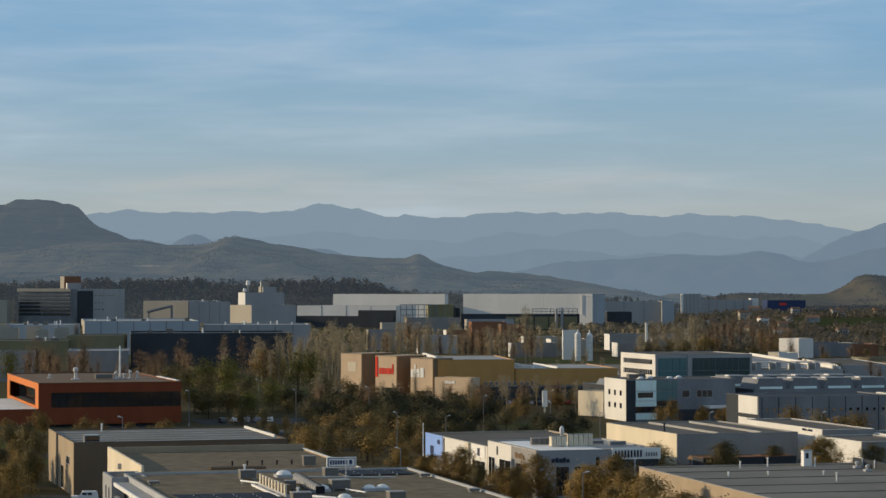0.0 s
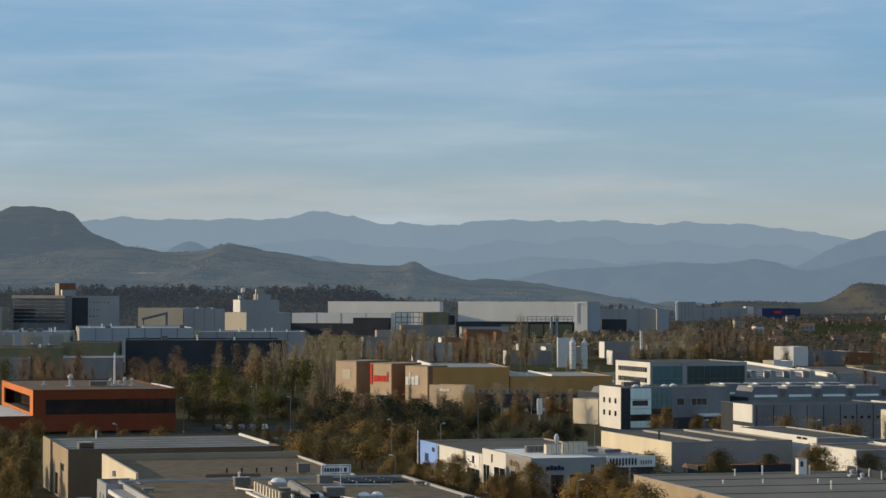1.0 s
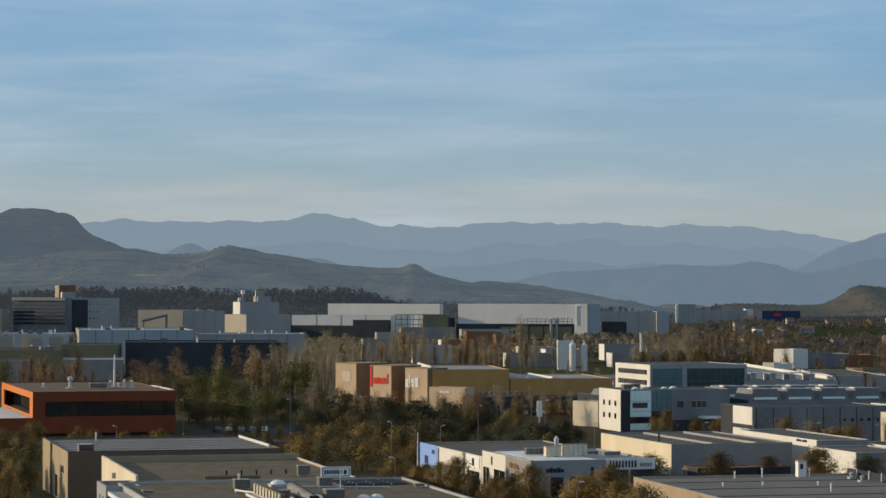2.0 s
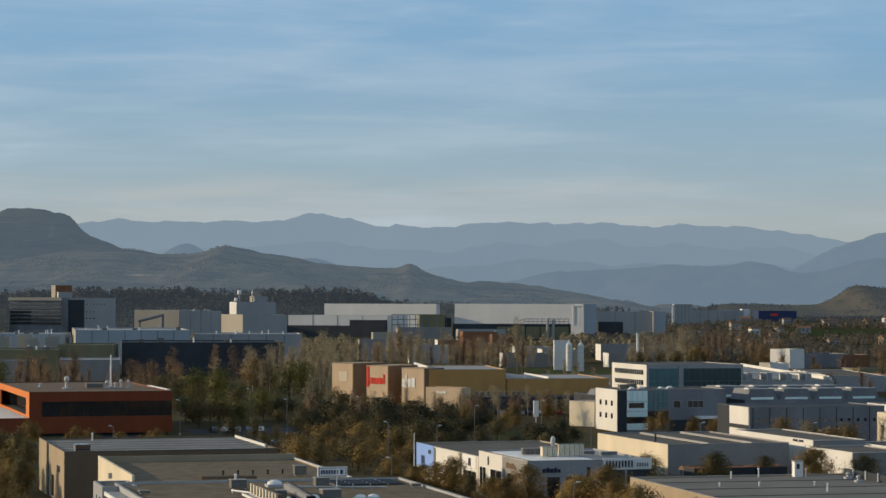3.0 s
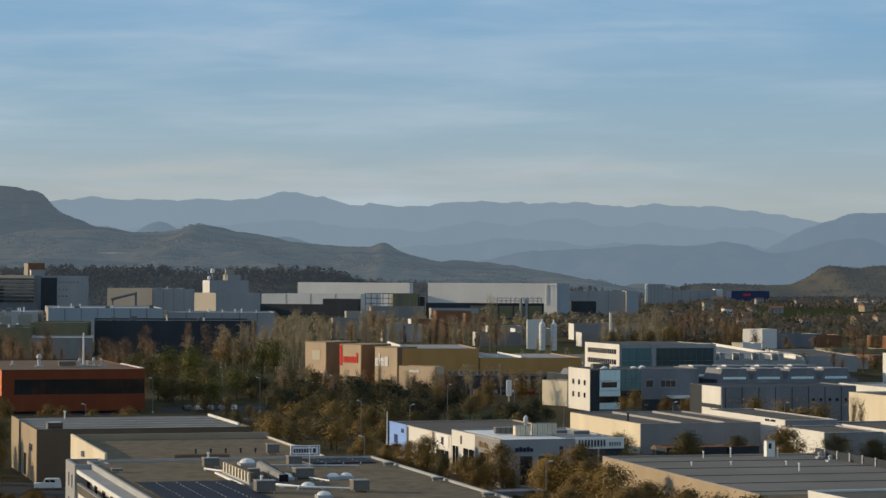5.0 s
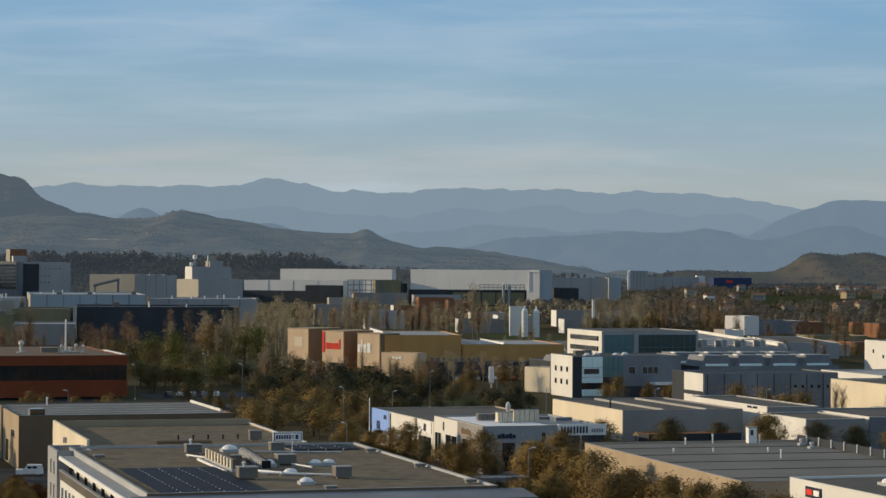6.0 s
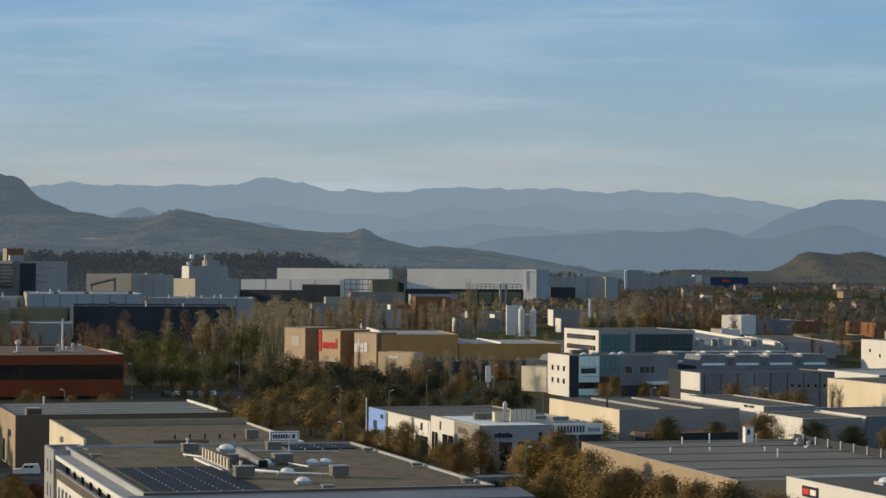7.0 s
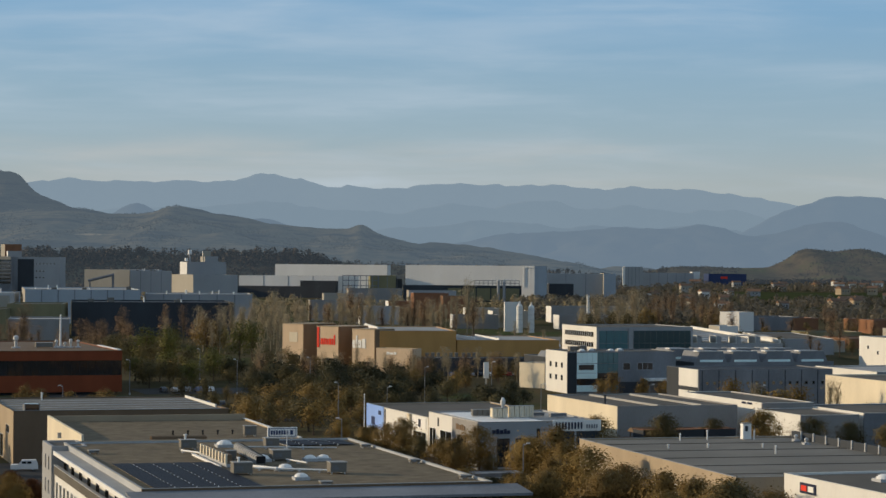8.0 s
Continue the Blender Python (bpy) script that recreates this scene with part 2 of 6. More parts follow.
def prism(points, z0, z1):
    """An upright prism over a plan outline (counter-clockwise)."""
    bm = bmesh.new()
    lo, hi = [bm.verts.new((*p, z0)) for p in points], [bm.verts.new((*p, z1)) for p in points]
    bm.faces.new(lo[::-1]), bm.faces.new(hi)
    for i in range(len(points)):
        j = (i + 1) % len(points)
        bm.faces.new((lo[i], lo[j], hi[j], hi[i]))
    return bm


def profile(section, x0, x1):
    """A section in (y, z), pulled along x."""
    bm = bmesh.new()
    a, b = [bm.verts.new((x0, y, z)) for y, z in section], [bm.verts.new((x1, y, z)) for y, z in section]
    bm.faces.new(a), bm.faces.new(b[::-1])
    for i in range(len(section)):
        j = (i + 1) % len(section)
        bm.faces.new((a[j], a[i], b[i], b[j]))
    bmesh.ops.recalc_face_normals(bm, faces=bm.faces[:])
    return bm


def tube(r0, r1, z0, z1, sides=12, x=0.0, y=0.0, bm=None):
    bm = bm or bmesh.new()
    ring = [[bm.verts.new((x + r * math.cos(6.2832 * i / sides), y + r * math.sin(6.2832 * i / sides), z)) for i in range(sides)] for r, z in ((r0, z0), (r1, z1))]
    bm.faces.new(ring[0][::-1]), bm.faces.new(ring[1])
    for i in range(sides):
        bm.faces.new((ring[0][i], ring[0][(i + 1) % sides], ring[1][(i + 1) % sides], ring[1][i]))
    return bm


def rod(p, q, r0, r1, bm, sides=5):
    """A tapered rod between two points, into bm."""
    p, q = Vector(p), Vector(q)
    turn = (q - p).to_track_quat("Z", "Y").to_matrix()
    ring = [[bm.verts.new(c + turn @ Vector((r * math.cos(6.2832 * i / sides), r * math.sin(6.2832 * i / sides), 0))) for i in range(sides)] for c, r in ((p, r0), (q, r1))]
    for i in range(sides):
        bm.faces.new((ring[0][i], ring[0][(i + 1) % sides], ring[1][(i + 1) % sides], ring[1][i]))
    bm.faces.new(ring[0][::-1]), bm.faces.new(ring[1])
    return bm


def thing(name, x, y, z=0.0, rot=0.0, label="", category="", group="", kind=""):
    ob = new(name)
    ob.matrix_basis = pose(x, y, z, 0, 0, rot)
    return tagged(ob, label, category, group, kind)


# ---- ground and distance ----
def smooth(a, b, v):
    t = np.clip((v - a) / (b - a), 0, 1)
    return t * t * (3 - 2 * t)


def lift(x, y):
    """Height of the plain: level in the town, rising gently beyond, sooner in the east."""
    east = smooth(0.085, 0.14, x / np.maximum(y, 200.0))
    return 9.5 * east * smooth(1500, 2500, y) * (1 - smooth(2750, 3600, y)) + 30.0 * smooth(2300, 4900, y) + 5.0 * smooth(2600, 3300, y) * np.sin(x / 310.0 + y / 420.0)


def sheet_mesh(name, xs, ys, height, mat, smooth_shade=True):
    gx, gy = np.meshgrid(xs, ys)
    gz = height(gx, gy)
    co = np.stack([gx, gy, gz], -1).reshape(-1, 3)
    nx, ny = len(xs), len(ys)
    i = (np.arange(ny - 1)[:, None] * nx + np.arange(nx - 1)).ravel()
    faces = np.stack([i, i + 1, i + nx + 1, i + nx], -1)
    me = bpy.data.meshes.new(name)
    me.from_pydata(co.tolist(), [], faces.tolist())
    if smooth_shade:
        me.polygons.foreach_set("use_smooth", [True] * len(me.polygons))
    me.materials.append(mat)
    return new(name, me)


def fractal(x, y, octaves=5, seed=0.0):
    """Fractal noise on arrays, about -1 to 1."""
    flat = [noise.fractal(Vector((a, b, seed)), 0.75, 2.0, octaves) for a, b in zip(np.ravel(x), np.ravel(y))]
    return np.array(flat).reshape(np.shape(x))


EARTH = [(0.028, 0.032, 0.018), (0.062, 0.057, 0.032), (0.10, 0.082, 0.050), (0.070, 0.088, 0.036), (0.17, 0.135, 0.085)]
plain = sheet_mesh("ground", np.linspace(-2600, 2600, 90), np.concatenate([np.linspace(-400, 1200, 24), np.linspace(1250, 4900, 70)]), lift,
                   land("plain_land", EARTH, (0.012, 0.005, 0.02)))
tagged(plain, "flat plain with brown and green patches round the town", "ground", kind="structure")


HEIGHTS = {}


def ridge(name, label, y_mid, depth, crest, mat, rough, seed, x0=-2000, x1=2000, step=14, floor_=0.0):
    """A range of hills: crest(x) gives the skyline, spurs and gullies break its slopes."""
    def height(x, y):
        t = (y - y_mid) / depth                      # -1 at the foot in front, 0 at the crest
        c = crest(x)
        spur = fractal(x / 260.0, y / 420.0, 5, seed)
        body = c * np.clip(1 - np.abs(t), 0, 1) ** 0.8
        hump = rough * spur * np.clip(1 - np.abs(t), 0, 1) ** 0.5 * np.clip(np.abs(t) * 3, 0.12, 1)
        hump = hump + (6.0 if y_mid > 4450 else 0.11 * rough) * fractal(x / 50.0, y / 60.0, 5, seed + 3)
        return floor_ + body + hump
    HEIGHTS[name] = height
    ob = sheet_mesh(name, np.arange(x0, x1, step), np.linspace(y_mid - depth, y_mid + depth * 0.35, 40), height, mat)
    return tagged(ob, label, "hills", kind="structure")


def bumps(x, base, rows):
    """A skyline as a sum of rounded tops: (place, height, half-width)."""
    out = np.full(np.shape(x), float(base))
    for place, high, half in rows:
        out = out + high * np.exp(-((x - place) / half) ** 2)
    return out


WOOD = [(0.022, 0.025, 0.023), (0.036, 0.036, 0.030), (0.072, 0.064, 0.042), (0.046, 0.047, 0.035), (0.18, 0.135, 0.080)]
HAZE_GLOW = (0.190, 0.252, 0.318)
KNOLL = [(0.028, 0.026, 0.018), (0.055, 0.046, 0.028), (0.085, 0.066, 0.040), (0.060, 0.064, 0.028), (0.20, 0.155, 0.105)]
HILL = [(0.012, 0.016, 0.018), (0.028, 0.031, 0.028), (0.090, 0.078, 0.050), (0.040, 0.043, 0.032), (0.26, 0.20, 0.125)]
WOOD_FAR = [(0.024, 0.027, 0.024), (0.040, 0.042, 0.034), (0.060, 0.058, 0.042), (0.085, 0.078, 0.058)]
# emission on the range materials is painted haze, weaker on nearer ranges
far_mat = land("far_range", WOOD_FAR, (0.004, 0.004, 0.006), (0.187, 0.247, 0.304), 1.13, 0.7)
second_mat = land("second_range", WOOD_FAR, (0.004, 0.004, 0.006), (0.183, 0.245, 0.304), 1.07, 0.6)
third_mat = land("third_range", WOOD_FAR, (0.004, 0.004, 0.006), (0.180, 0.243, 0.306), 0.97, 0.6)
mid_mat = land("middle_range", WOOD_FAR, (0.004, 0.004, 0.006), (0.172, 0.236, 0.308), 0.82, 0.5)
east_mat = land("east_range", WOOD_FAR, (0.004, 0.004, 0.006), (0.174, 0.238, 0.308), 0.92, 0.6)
# the hills emit the haze colour too, at lower strength
hill_mat = land("hill_country", HILL, (0.0045, 0.014, 0.06), HAZE_GLOW, 0.385, 0.95)
mesa_mat = land("table_mountain", HILL, (0.006, 0.006, 0.07), HAZE_GLOW, 0.39, 0.6)

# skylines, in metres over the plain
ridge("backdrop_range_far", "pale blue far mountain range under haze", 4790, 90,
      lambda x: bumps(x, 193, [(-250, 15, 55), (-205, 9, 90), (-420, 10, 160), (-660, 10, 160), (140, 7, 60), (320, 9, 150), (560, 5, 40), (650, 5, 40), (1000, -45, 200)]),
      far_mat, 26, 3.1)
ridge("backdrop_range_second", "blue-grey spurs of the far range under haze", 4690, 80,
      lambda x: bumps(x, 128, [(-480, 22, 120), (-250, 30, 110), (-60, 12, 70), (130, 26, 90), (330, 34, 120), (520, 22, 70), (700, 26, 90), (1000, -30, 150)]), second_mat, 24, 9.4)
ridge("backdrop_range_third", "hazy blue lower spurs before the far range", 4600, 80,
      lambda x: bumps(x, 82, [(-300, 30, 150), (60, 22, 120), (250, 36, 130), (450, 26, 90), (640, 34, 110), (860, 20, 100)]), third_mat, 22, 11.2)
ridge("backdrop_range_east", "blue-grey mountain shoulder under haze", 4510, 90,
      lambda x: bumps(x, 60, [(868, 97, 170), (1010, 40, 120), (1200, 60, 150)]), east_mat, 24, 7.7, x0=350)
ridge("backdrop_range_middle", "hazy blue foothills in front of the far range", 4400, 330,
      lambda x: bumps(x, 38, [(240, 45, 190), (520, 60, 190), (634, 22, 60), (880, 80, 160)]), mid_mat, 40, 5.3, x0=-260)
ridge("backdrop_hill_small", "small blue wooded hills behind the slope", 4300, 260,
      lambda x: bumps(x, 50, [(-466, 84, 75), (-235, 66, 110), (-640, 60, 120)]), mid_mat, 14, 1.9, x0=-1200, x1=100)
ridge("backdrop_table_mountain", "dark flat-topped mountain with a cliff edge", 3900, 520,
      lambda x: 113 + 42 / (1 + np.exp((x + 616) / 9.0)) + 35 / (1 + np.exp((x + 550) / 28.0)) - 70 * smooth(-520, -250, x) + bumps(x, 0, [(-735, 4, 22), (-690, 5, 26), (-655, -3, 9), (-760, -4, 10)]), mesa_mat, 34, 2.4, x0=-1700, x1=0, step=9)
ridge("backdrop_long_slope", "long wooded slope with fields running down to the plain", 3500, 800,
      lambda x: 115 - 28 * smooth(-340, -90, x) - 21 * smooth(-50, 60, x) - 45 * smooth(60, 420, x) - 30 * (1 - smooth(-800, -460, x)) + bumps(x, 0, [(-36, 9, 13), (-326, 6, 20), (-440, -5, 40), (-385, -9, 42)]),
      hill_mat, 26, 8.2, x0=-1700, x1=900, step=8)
# knoll and rise carry a faint painted haze as emission
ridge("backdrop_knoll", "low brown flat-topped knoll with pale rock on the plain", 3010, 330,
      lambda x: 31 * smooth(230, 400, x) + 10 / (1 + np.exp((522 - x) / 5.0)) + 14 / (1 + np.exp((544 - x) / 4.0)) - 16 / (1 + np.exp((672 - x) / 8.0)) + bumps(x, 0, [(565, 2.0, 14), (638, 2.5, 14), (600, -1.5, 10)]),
      land("knoll_land", KNOLL, (0.02, 0.012, 0.09), HAZE_GLOW, 0.16, 1.0), 7, 4.4, x0=240, x1=1400, step=6)

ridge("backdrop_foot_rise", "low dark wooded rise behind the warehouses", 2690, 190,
      lambda x: 41 - 10 * smooth(-130, 0, x) - 31 * smooth(20, 150, x), land("rise_land", WOOD, (0.03, 0.05, 0.12), HAZE_GLOW, 0.12, 1.3), 3, 6.6, x0=-1200, x1=160, step=9)

# ---- buildings ----
def shell(ob, w, d, h, mats, parapet=0.6, thick=0.35):
    """Four walls with a parapet round a sunk roof. mats: front, left, others."""
    front, left, rest = mats
    part("wall", box(0, 0, -0.5, w, thick, h), front, ob)
    part("wall", box(0, thick, -0.5, thick, d, h), left, ob)
    part("wall", box(w - thick, thick, -0.5, w, d, h), rest, ob)
    part("wall", box(thick, d - thick, -0.5, w - thick, d, h), rest, ob)


def coping(ob, w, d, h, mat, over=0.05, tall=0.06, wide=0.26):
    for a in ((-over, -over, w + over, wide), (-over, d - wide, w + over, d + over), (-over, wide, wide, d - wide), (w - wide, wide, w + over, d - wide)):
        part("coping", box(a[0], a[1], h, a[2], a[3], h + tall), mat, ob)


FOOT = []


# left is often paler than walls: sun and shade put into the colours
def building(name, label, x, y, rot, w, d, h, walls="cream", roof="gravel", left=None, cap="sheet", parapet=0.2, category="building", right=None):
    ob = thing(name, x, y, 0, rot, label, category)
    FOOT.append((x, y, radians(rot), w, d))
    shell(ob, w, d, h, (M[walls], M[left or walls], M[right or walls]), parapet)
    part("roof", box(0.35, 0.35, h - parapet - 0.4, w - 0.35, d - 0.35, h - parapet), M[roof], ob)
    if cap:
        coping(ob, w, d, h, M[cap])
    return ob


def window(ob, face, a, z, w, h, mat="glass", frame_mat="sheet", at=0.0, proud=0.06, bars=0):
    """A window on a face of a building: front (local y = at) or left (local x = at); a is its start along the face."""
    f = 0.09
    def piece(a0, z0, a1, z1, p0, p1, bm=None):
        if face == "front":
            return box(a0, at - p1, z0, a1, at - p0, z1, bm)
        return box(at - p1, a0, z0, at - p0, a1, z1, bm)
    win = part("window", piece(a + f, z + f, a + w - f, z + h - f, 0.003, proud * 0.5), M[mat], ob)
    bm = bmesh.new()
    for a0, z0, a1, z1 in ((a, z, a + w, z + f), (a, z + h - f, a + w, z + h), (a, z + f, a + f, z + h - f), (a + w - f, z + f, a + w, z + h - f)):
        piece(a0, z0, a1, z1, 0.003, proud, bm)
    for i in range(bars):
        c = a + w * (i + 1) / (bars + 1)
        piece(c - f / 2, z + f, c + f / 2, z + h - f, proud * 0.5 + 0.003, proud, bm)
    part("frame", bm, M[frame_mat], win)
    return win


G = 16.0      # the street grid's turn


def on(ob, x, y, z, rot=0.0):
    """A pose in a building's own axes."""
    return ob.matrix_basis @ pose(x, y, z, 0, 0, rot)


def put(name, m, label, category, group=""):
    ob = new(name)
    ob.matrix_basis = m
    return tagged(ob, label, category, group)


def bars_sign(parent, face, a, z, widths, h, mat, at, gap=0.25, name="lettering"):
    """Plain blocks in the place of a name, on a face of a building."""
    bm = bmesh.new()
    for i, (w, share) in enumerate(widths):
        if face == "front":
            box(a, at - 0.16, z, a + w, at - 0.02, z + h * share, bm)
        else:
            box(at - 0.16, a - w, z, at - 0.02, a, z + h * share, bm)
        a += (w + gap) if face == "front" else -(w + gap)
    return part(name, bm, M[mat], parent)


# -- rooftop machines --
def air_unit(m, w=2.2, d=1.4, h=1.5, label="grey air handling box on roof feet", skin="grey_roof"):
    ob = put("roof_unit", m, label, "air conditioner", "roof machines")
    part("casing", box(0, 0, 0.2, w, d, h, bevel=0.04), M[skin], ob)
    part("lid", box(-0.06, -0.06, h + 0.003, w + 0.06, d + 0.06, h + 0.09), M["pale"], ob)
    bm = bmesh.new()
    for i in range(6):
        z = 0.45 + i * (h - 0.75) / 6
        box(0.25, -0.03, z, w * 0.5, -0.004, z + 0.05, bm)
    part("grille", bm, M["slate"], ob)
    for x in (0.1, w - 0.25):
        for y in (0.1, d - 0.25):
            part("foot", box(x, y, -0.02, x + 0.15, y + 0.15, 0.2), M["metal"], ob)
    return ob


def roof_dome(m, r=0.8):
    ob = put("roof_dome", m, "pale domed rooflight on a grey kerb", "rooflight", "roof machines")
    part("kerb", box(-r, -r, -0.02, r, r, 0.35), M["sheet"], ob)
    bm = bmesh.new()
    bmesh.ops.create_uvsphere(bm, u_segments=14, v_segments=8, radius=r * 0.92)
    bmesh.ops.delete(bm, geom=[v for v in bm.verts if v.co.z < -0.01], context="VERTS")
    for v in bm.verts:
        v.co.z = v.co.z * 0.55 + 0.353
    part("dome", bm, M["white_paint"], ob)
    return ob


def cowl(m, h=2.4, r=0.45, label="shiny steel roof ventilator with a round cowl"):
    ob = put("roof_ventilator", m, label, "ventilator", "roof machines")
    part("base", box(-r * 1.5, -r * 1.5, -0.02, r * 1.5, r * 1.5, 0.3), M["sheet"], ob)
    part("pipe", tube(r * 0.6, r * 0.6, 0.3, h * 0.55, 14), M["metal"], ob)
    bm = bmesh.new()
    tube(r * 0.6, r, h * 0.55, h * 0.68, 16, bm=bm)
    tube(r, r, h * 0.68, h * 0.86, 16, bm=bm)
    tube(r, r * 0.35, h * 0.86, h, 16, bm=bm)
    part("cowl", bm, M["metal"], ob)
    return ob


def pipe_vent(m, h=0.9, r=0.12, mat="white_paint", label="short white roof vent pipe"):
    ob = put("vent_pipe", m, label, "vent pipe", "roof machines")
    part("pipe", tube(r, r, -0.02, h, 10), M[mat], ob)
    part("cap", tube(r * 1.7, r * 1.2, h + 0.003, h + 0.14, 10), M[mat], ob)
    return ob


def louvre_bank(m, w=0.8, d=22, h=1.55, n=12):
    """A long row of outdoor units with pale ribs."""
    ob = put("condenser_bank", m, "long row of cream condenser units with upright ribs", "air conditioner")
    part("frame", box(0, 0, -0.02, w, d, 0.4), M["sheet"], ob)
    step = d / n
    for i in range(n):
        unit = part("unit", box(0.15, i * step + 0.12, 0.403, w - 0.1, (i + 1) * step - 0.12, h - 0.1), M["dark_brown"], ob)
        part("rib", box(-0.1, i * step + 0.10, 0.403, 0.145, i * step + 0.75, h), M["cream"], ob)
    part("rail", box(-0.9, 0, -0.02, -0.6, d, 0.25), M["white_paint"], ob)
    return ob


def solar_array(m, cols, rows, pw=2.2, pd=1.05, gap_x=0.16, gap_y=0.07, label="dark blue solar panels laid flat on the roof"):
    ob = put("solar_array", m, label, "solar panels")
    bm = box(0, 0, 0.13, pw, pd, 0.17)
    me = bpy.data.meshes.new("panel")
    bm.to_mesh(me)
    bm.free()
    me.materials.append(M["solar"])
    clip_me = bpy.data.meshes.new("clamp")
    bm = box(0.02, 0, -0.02, 0.12, 0.2, 0.21)
    bm.to_mesh(clip_me)
    bm.free()
    clip_me.materials.append(M["white_paint"])
    for i in range(cols):
        for j in range(rows):
            p = new("panel", me)
            p.parent, p.location = ob, (i * (pw + gap_x), j * (pd + gap_y), 0)
            if i and j % 2 == 0:
                c = new("clamp", clip_me)
                c.parent, c.location = ob, (i * (pw + gap_x) - gap_x + 0.01, j * (pd + gap_y), 0)
    part("ballast_rail", box(0.2, 0, -0.02, 0.5, rows * (pd + gap_y), 0.127), M["metal"], ob)
    return ob


# -- office block with the solar roof --
office = building("workshop_office", "large low office block with gravel roof and solar panels", -25.3, 237.4, G - 0.5, 38.6, 62, 11.0, "dark_brown", "gravel", left="sheet", cap="pale", right="sheet")
part("eave", box(-1.8, -5.3, 9.95, -0.003, 57, 10.3), M["pale"], office, "pale sheet eave over the balcony")
part("gutter", box(-2.0, -5.3, 9.85, -1.803, 57, 10.34), M["white_paint"], office)
part("eave", profile([(-5.3, 9.95), (-0.003, 10.5), (-0.003, 10.75), (-5.3, 10.25)], -1.7, 41.5), M["slate"], office, "blue-grey sheet eave")
part("balcony", box(-1.8, 0, -0.5, -0.003, 56.9, 7.4), M["white"], office, "white lower storeys")
part("balcony_wall", box(-1.9, -0.1, 7.403, -1.6, 56.9, 8.5), M["felt"], office, "dull brown balcony wall")
part("balcony_rail", box(-1.98, -0.1, 8.503, -1.5, 56.9, 8.6), M["sheet"], office)
part("balcony_panel", box(-0.14, 0.5, 7.41, -0.006, 56, 8.7), M["white"], office, "white panel band behind the balcony")
for k in range(16):
    y = 1.0 + 3.5 * k
    window(office, "left", y, 3.6, 1.9, 3.0, at=-1.8, frame_mat="white_paint", bars=1)
    window(office, "left", y, 8.9, 3.45, 1.0, at=0.0, frame_mat="black")
    if k % 2 == 0:
        for o in (0.0, 1.3):
            part("column", box(-1.45, y - 0.5 + o, 7.41, -1.28, y - 0.3 + o, 9.947), M["black"], office)
for k in range(12):
    x = 0.6 + 3.15 * k
    window(office, "front", x, 6.9, 2.6, 2.7, at=0.0, frame_mat="black", bars=1)
    part("column", tube(0.15, 0.15, -0.3, 9.97, 10, x + 2.9, -4.6), M["black"], office)
stair = building("stair_tower", "grey rendered stair tower with slit windows", -42.8, 292.5, G - 0.5, 4.6, 9.5, 10.9, "far_grey", "felt", left="far_grey", cap=None)
for zz in (1.5, 4.5, 7.6):
    for yy in (2.2, 5.4):
        window(stair, "left", yy, zz, 0.9, 1.9)
solar_array(on(office, 1.5, 1.5, 10.8), 5, 26)
solar_array(on(office, 27.6, 52.6, 10.8), 4, 7, label="small second field of dark solar panels")
louvre_bank(on(office, 14.0, 24.6, 10.8), d=17, n=9)


def arched_duct(m, length, r=0.75):
    """A round-topped air duct with ring seams, on short legs."""
    ob = put("air_duct", m, "silver round-topped air duct with ring seams", "air duct")
    arc = [(r * math.cos(math.pi * i / 8), 0.75 + r * 0.9 * math.sin(math.pi * i / 8)) for i in range(9)]
    section = [(-r, 0.3)] + arc[::-1] + [(r, 0.3)]

    def pull(y0, y1, grow):
        bm = bmesh.new()
        a, b = ([bm.verts.new((x * grow, y, z * grow)) for x, z in section] for y in (y0, y1))
        bm.faces.new(a), bm.faces.new(b[::-1])
        for q in range(len(section)):
            bm.faces.new((a[q - 1], a[q], b[q], b[q - 1]))
        bmesh.ops.recalc_face_normals(bm, faces=bm.faces[:])
        return bm
    part("duct", pull(0, length, 1.0), M["far_grey"], ob)
    k = 0.6
    while k < length - 0.3:
        part("ring", pull(k, k + 0.16, 1.06), M["felt"], ob)
        k += 1.6
    part("end_grille", box(-r * 0.9, -0.08, 0.35, r * 0.9, -0.004, 1.2), M["black"], ob)
    for k in (0.8, length / 2, length - 0.9):
        part("support", box(-r * 0.8, k, -0.02, r * 0.8, k + 0.15, 0.3), M["metal"], ob)
    return ob


arched_duct(on(office, 18.2, 25.0, 10.8, -4), 19.5, 0.6)
for x, y, w, d, h in ((14.3, 50.0, 2.0, 1.7, 1.2), (25.4, 50.8, 1.8, 1.7, 1.2), (22.3, 31.8, 2.3, 2.0, 1.25), (24.8, 13.9, 1.9, 1.8, 1.3), (14.0, 15.1, 2.2, 1.8, 1.35), (16.6, 34.0, 1.2, 1.2, 1.1)):
    air_unit(on(office, x - w / 2, y, 10.8), w, d, h)
for x, y in ((13.9, 50.4), (13.6, 15.8)):
    pipe_vent(on(office, x, y, 12.05), 0.6, 0.14)
for x, y, r_ in ((19.9, 19.7, 0.85), (19.1, 8.4, 0.85), (19.6, 53.5, 1.1), (25.6, 31.0, 0.8), (27.3, 31.3, 0.8), (19.8, 31.6, 1.0)):
    roof_dome(on(office, x, y, 10.8), r_)


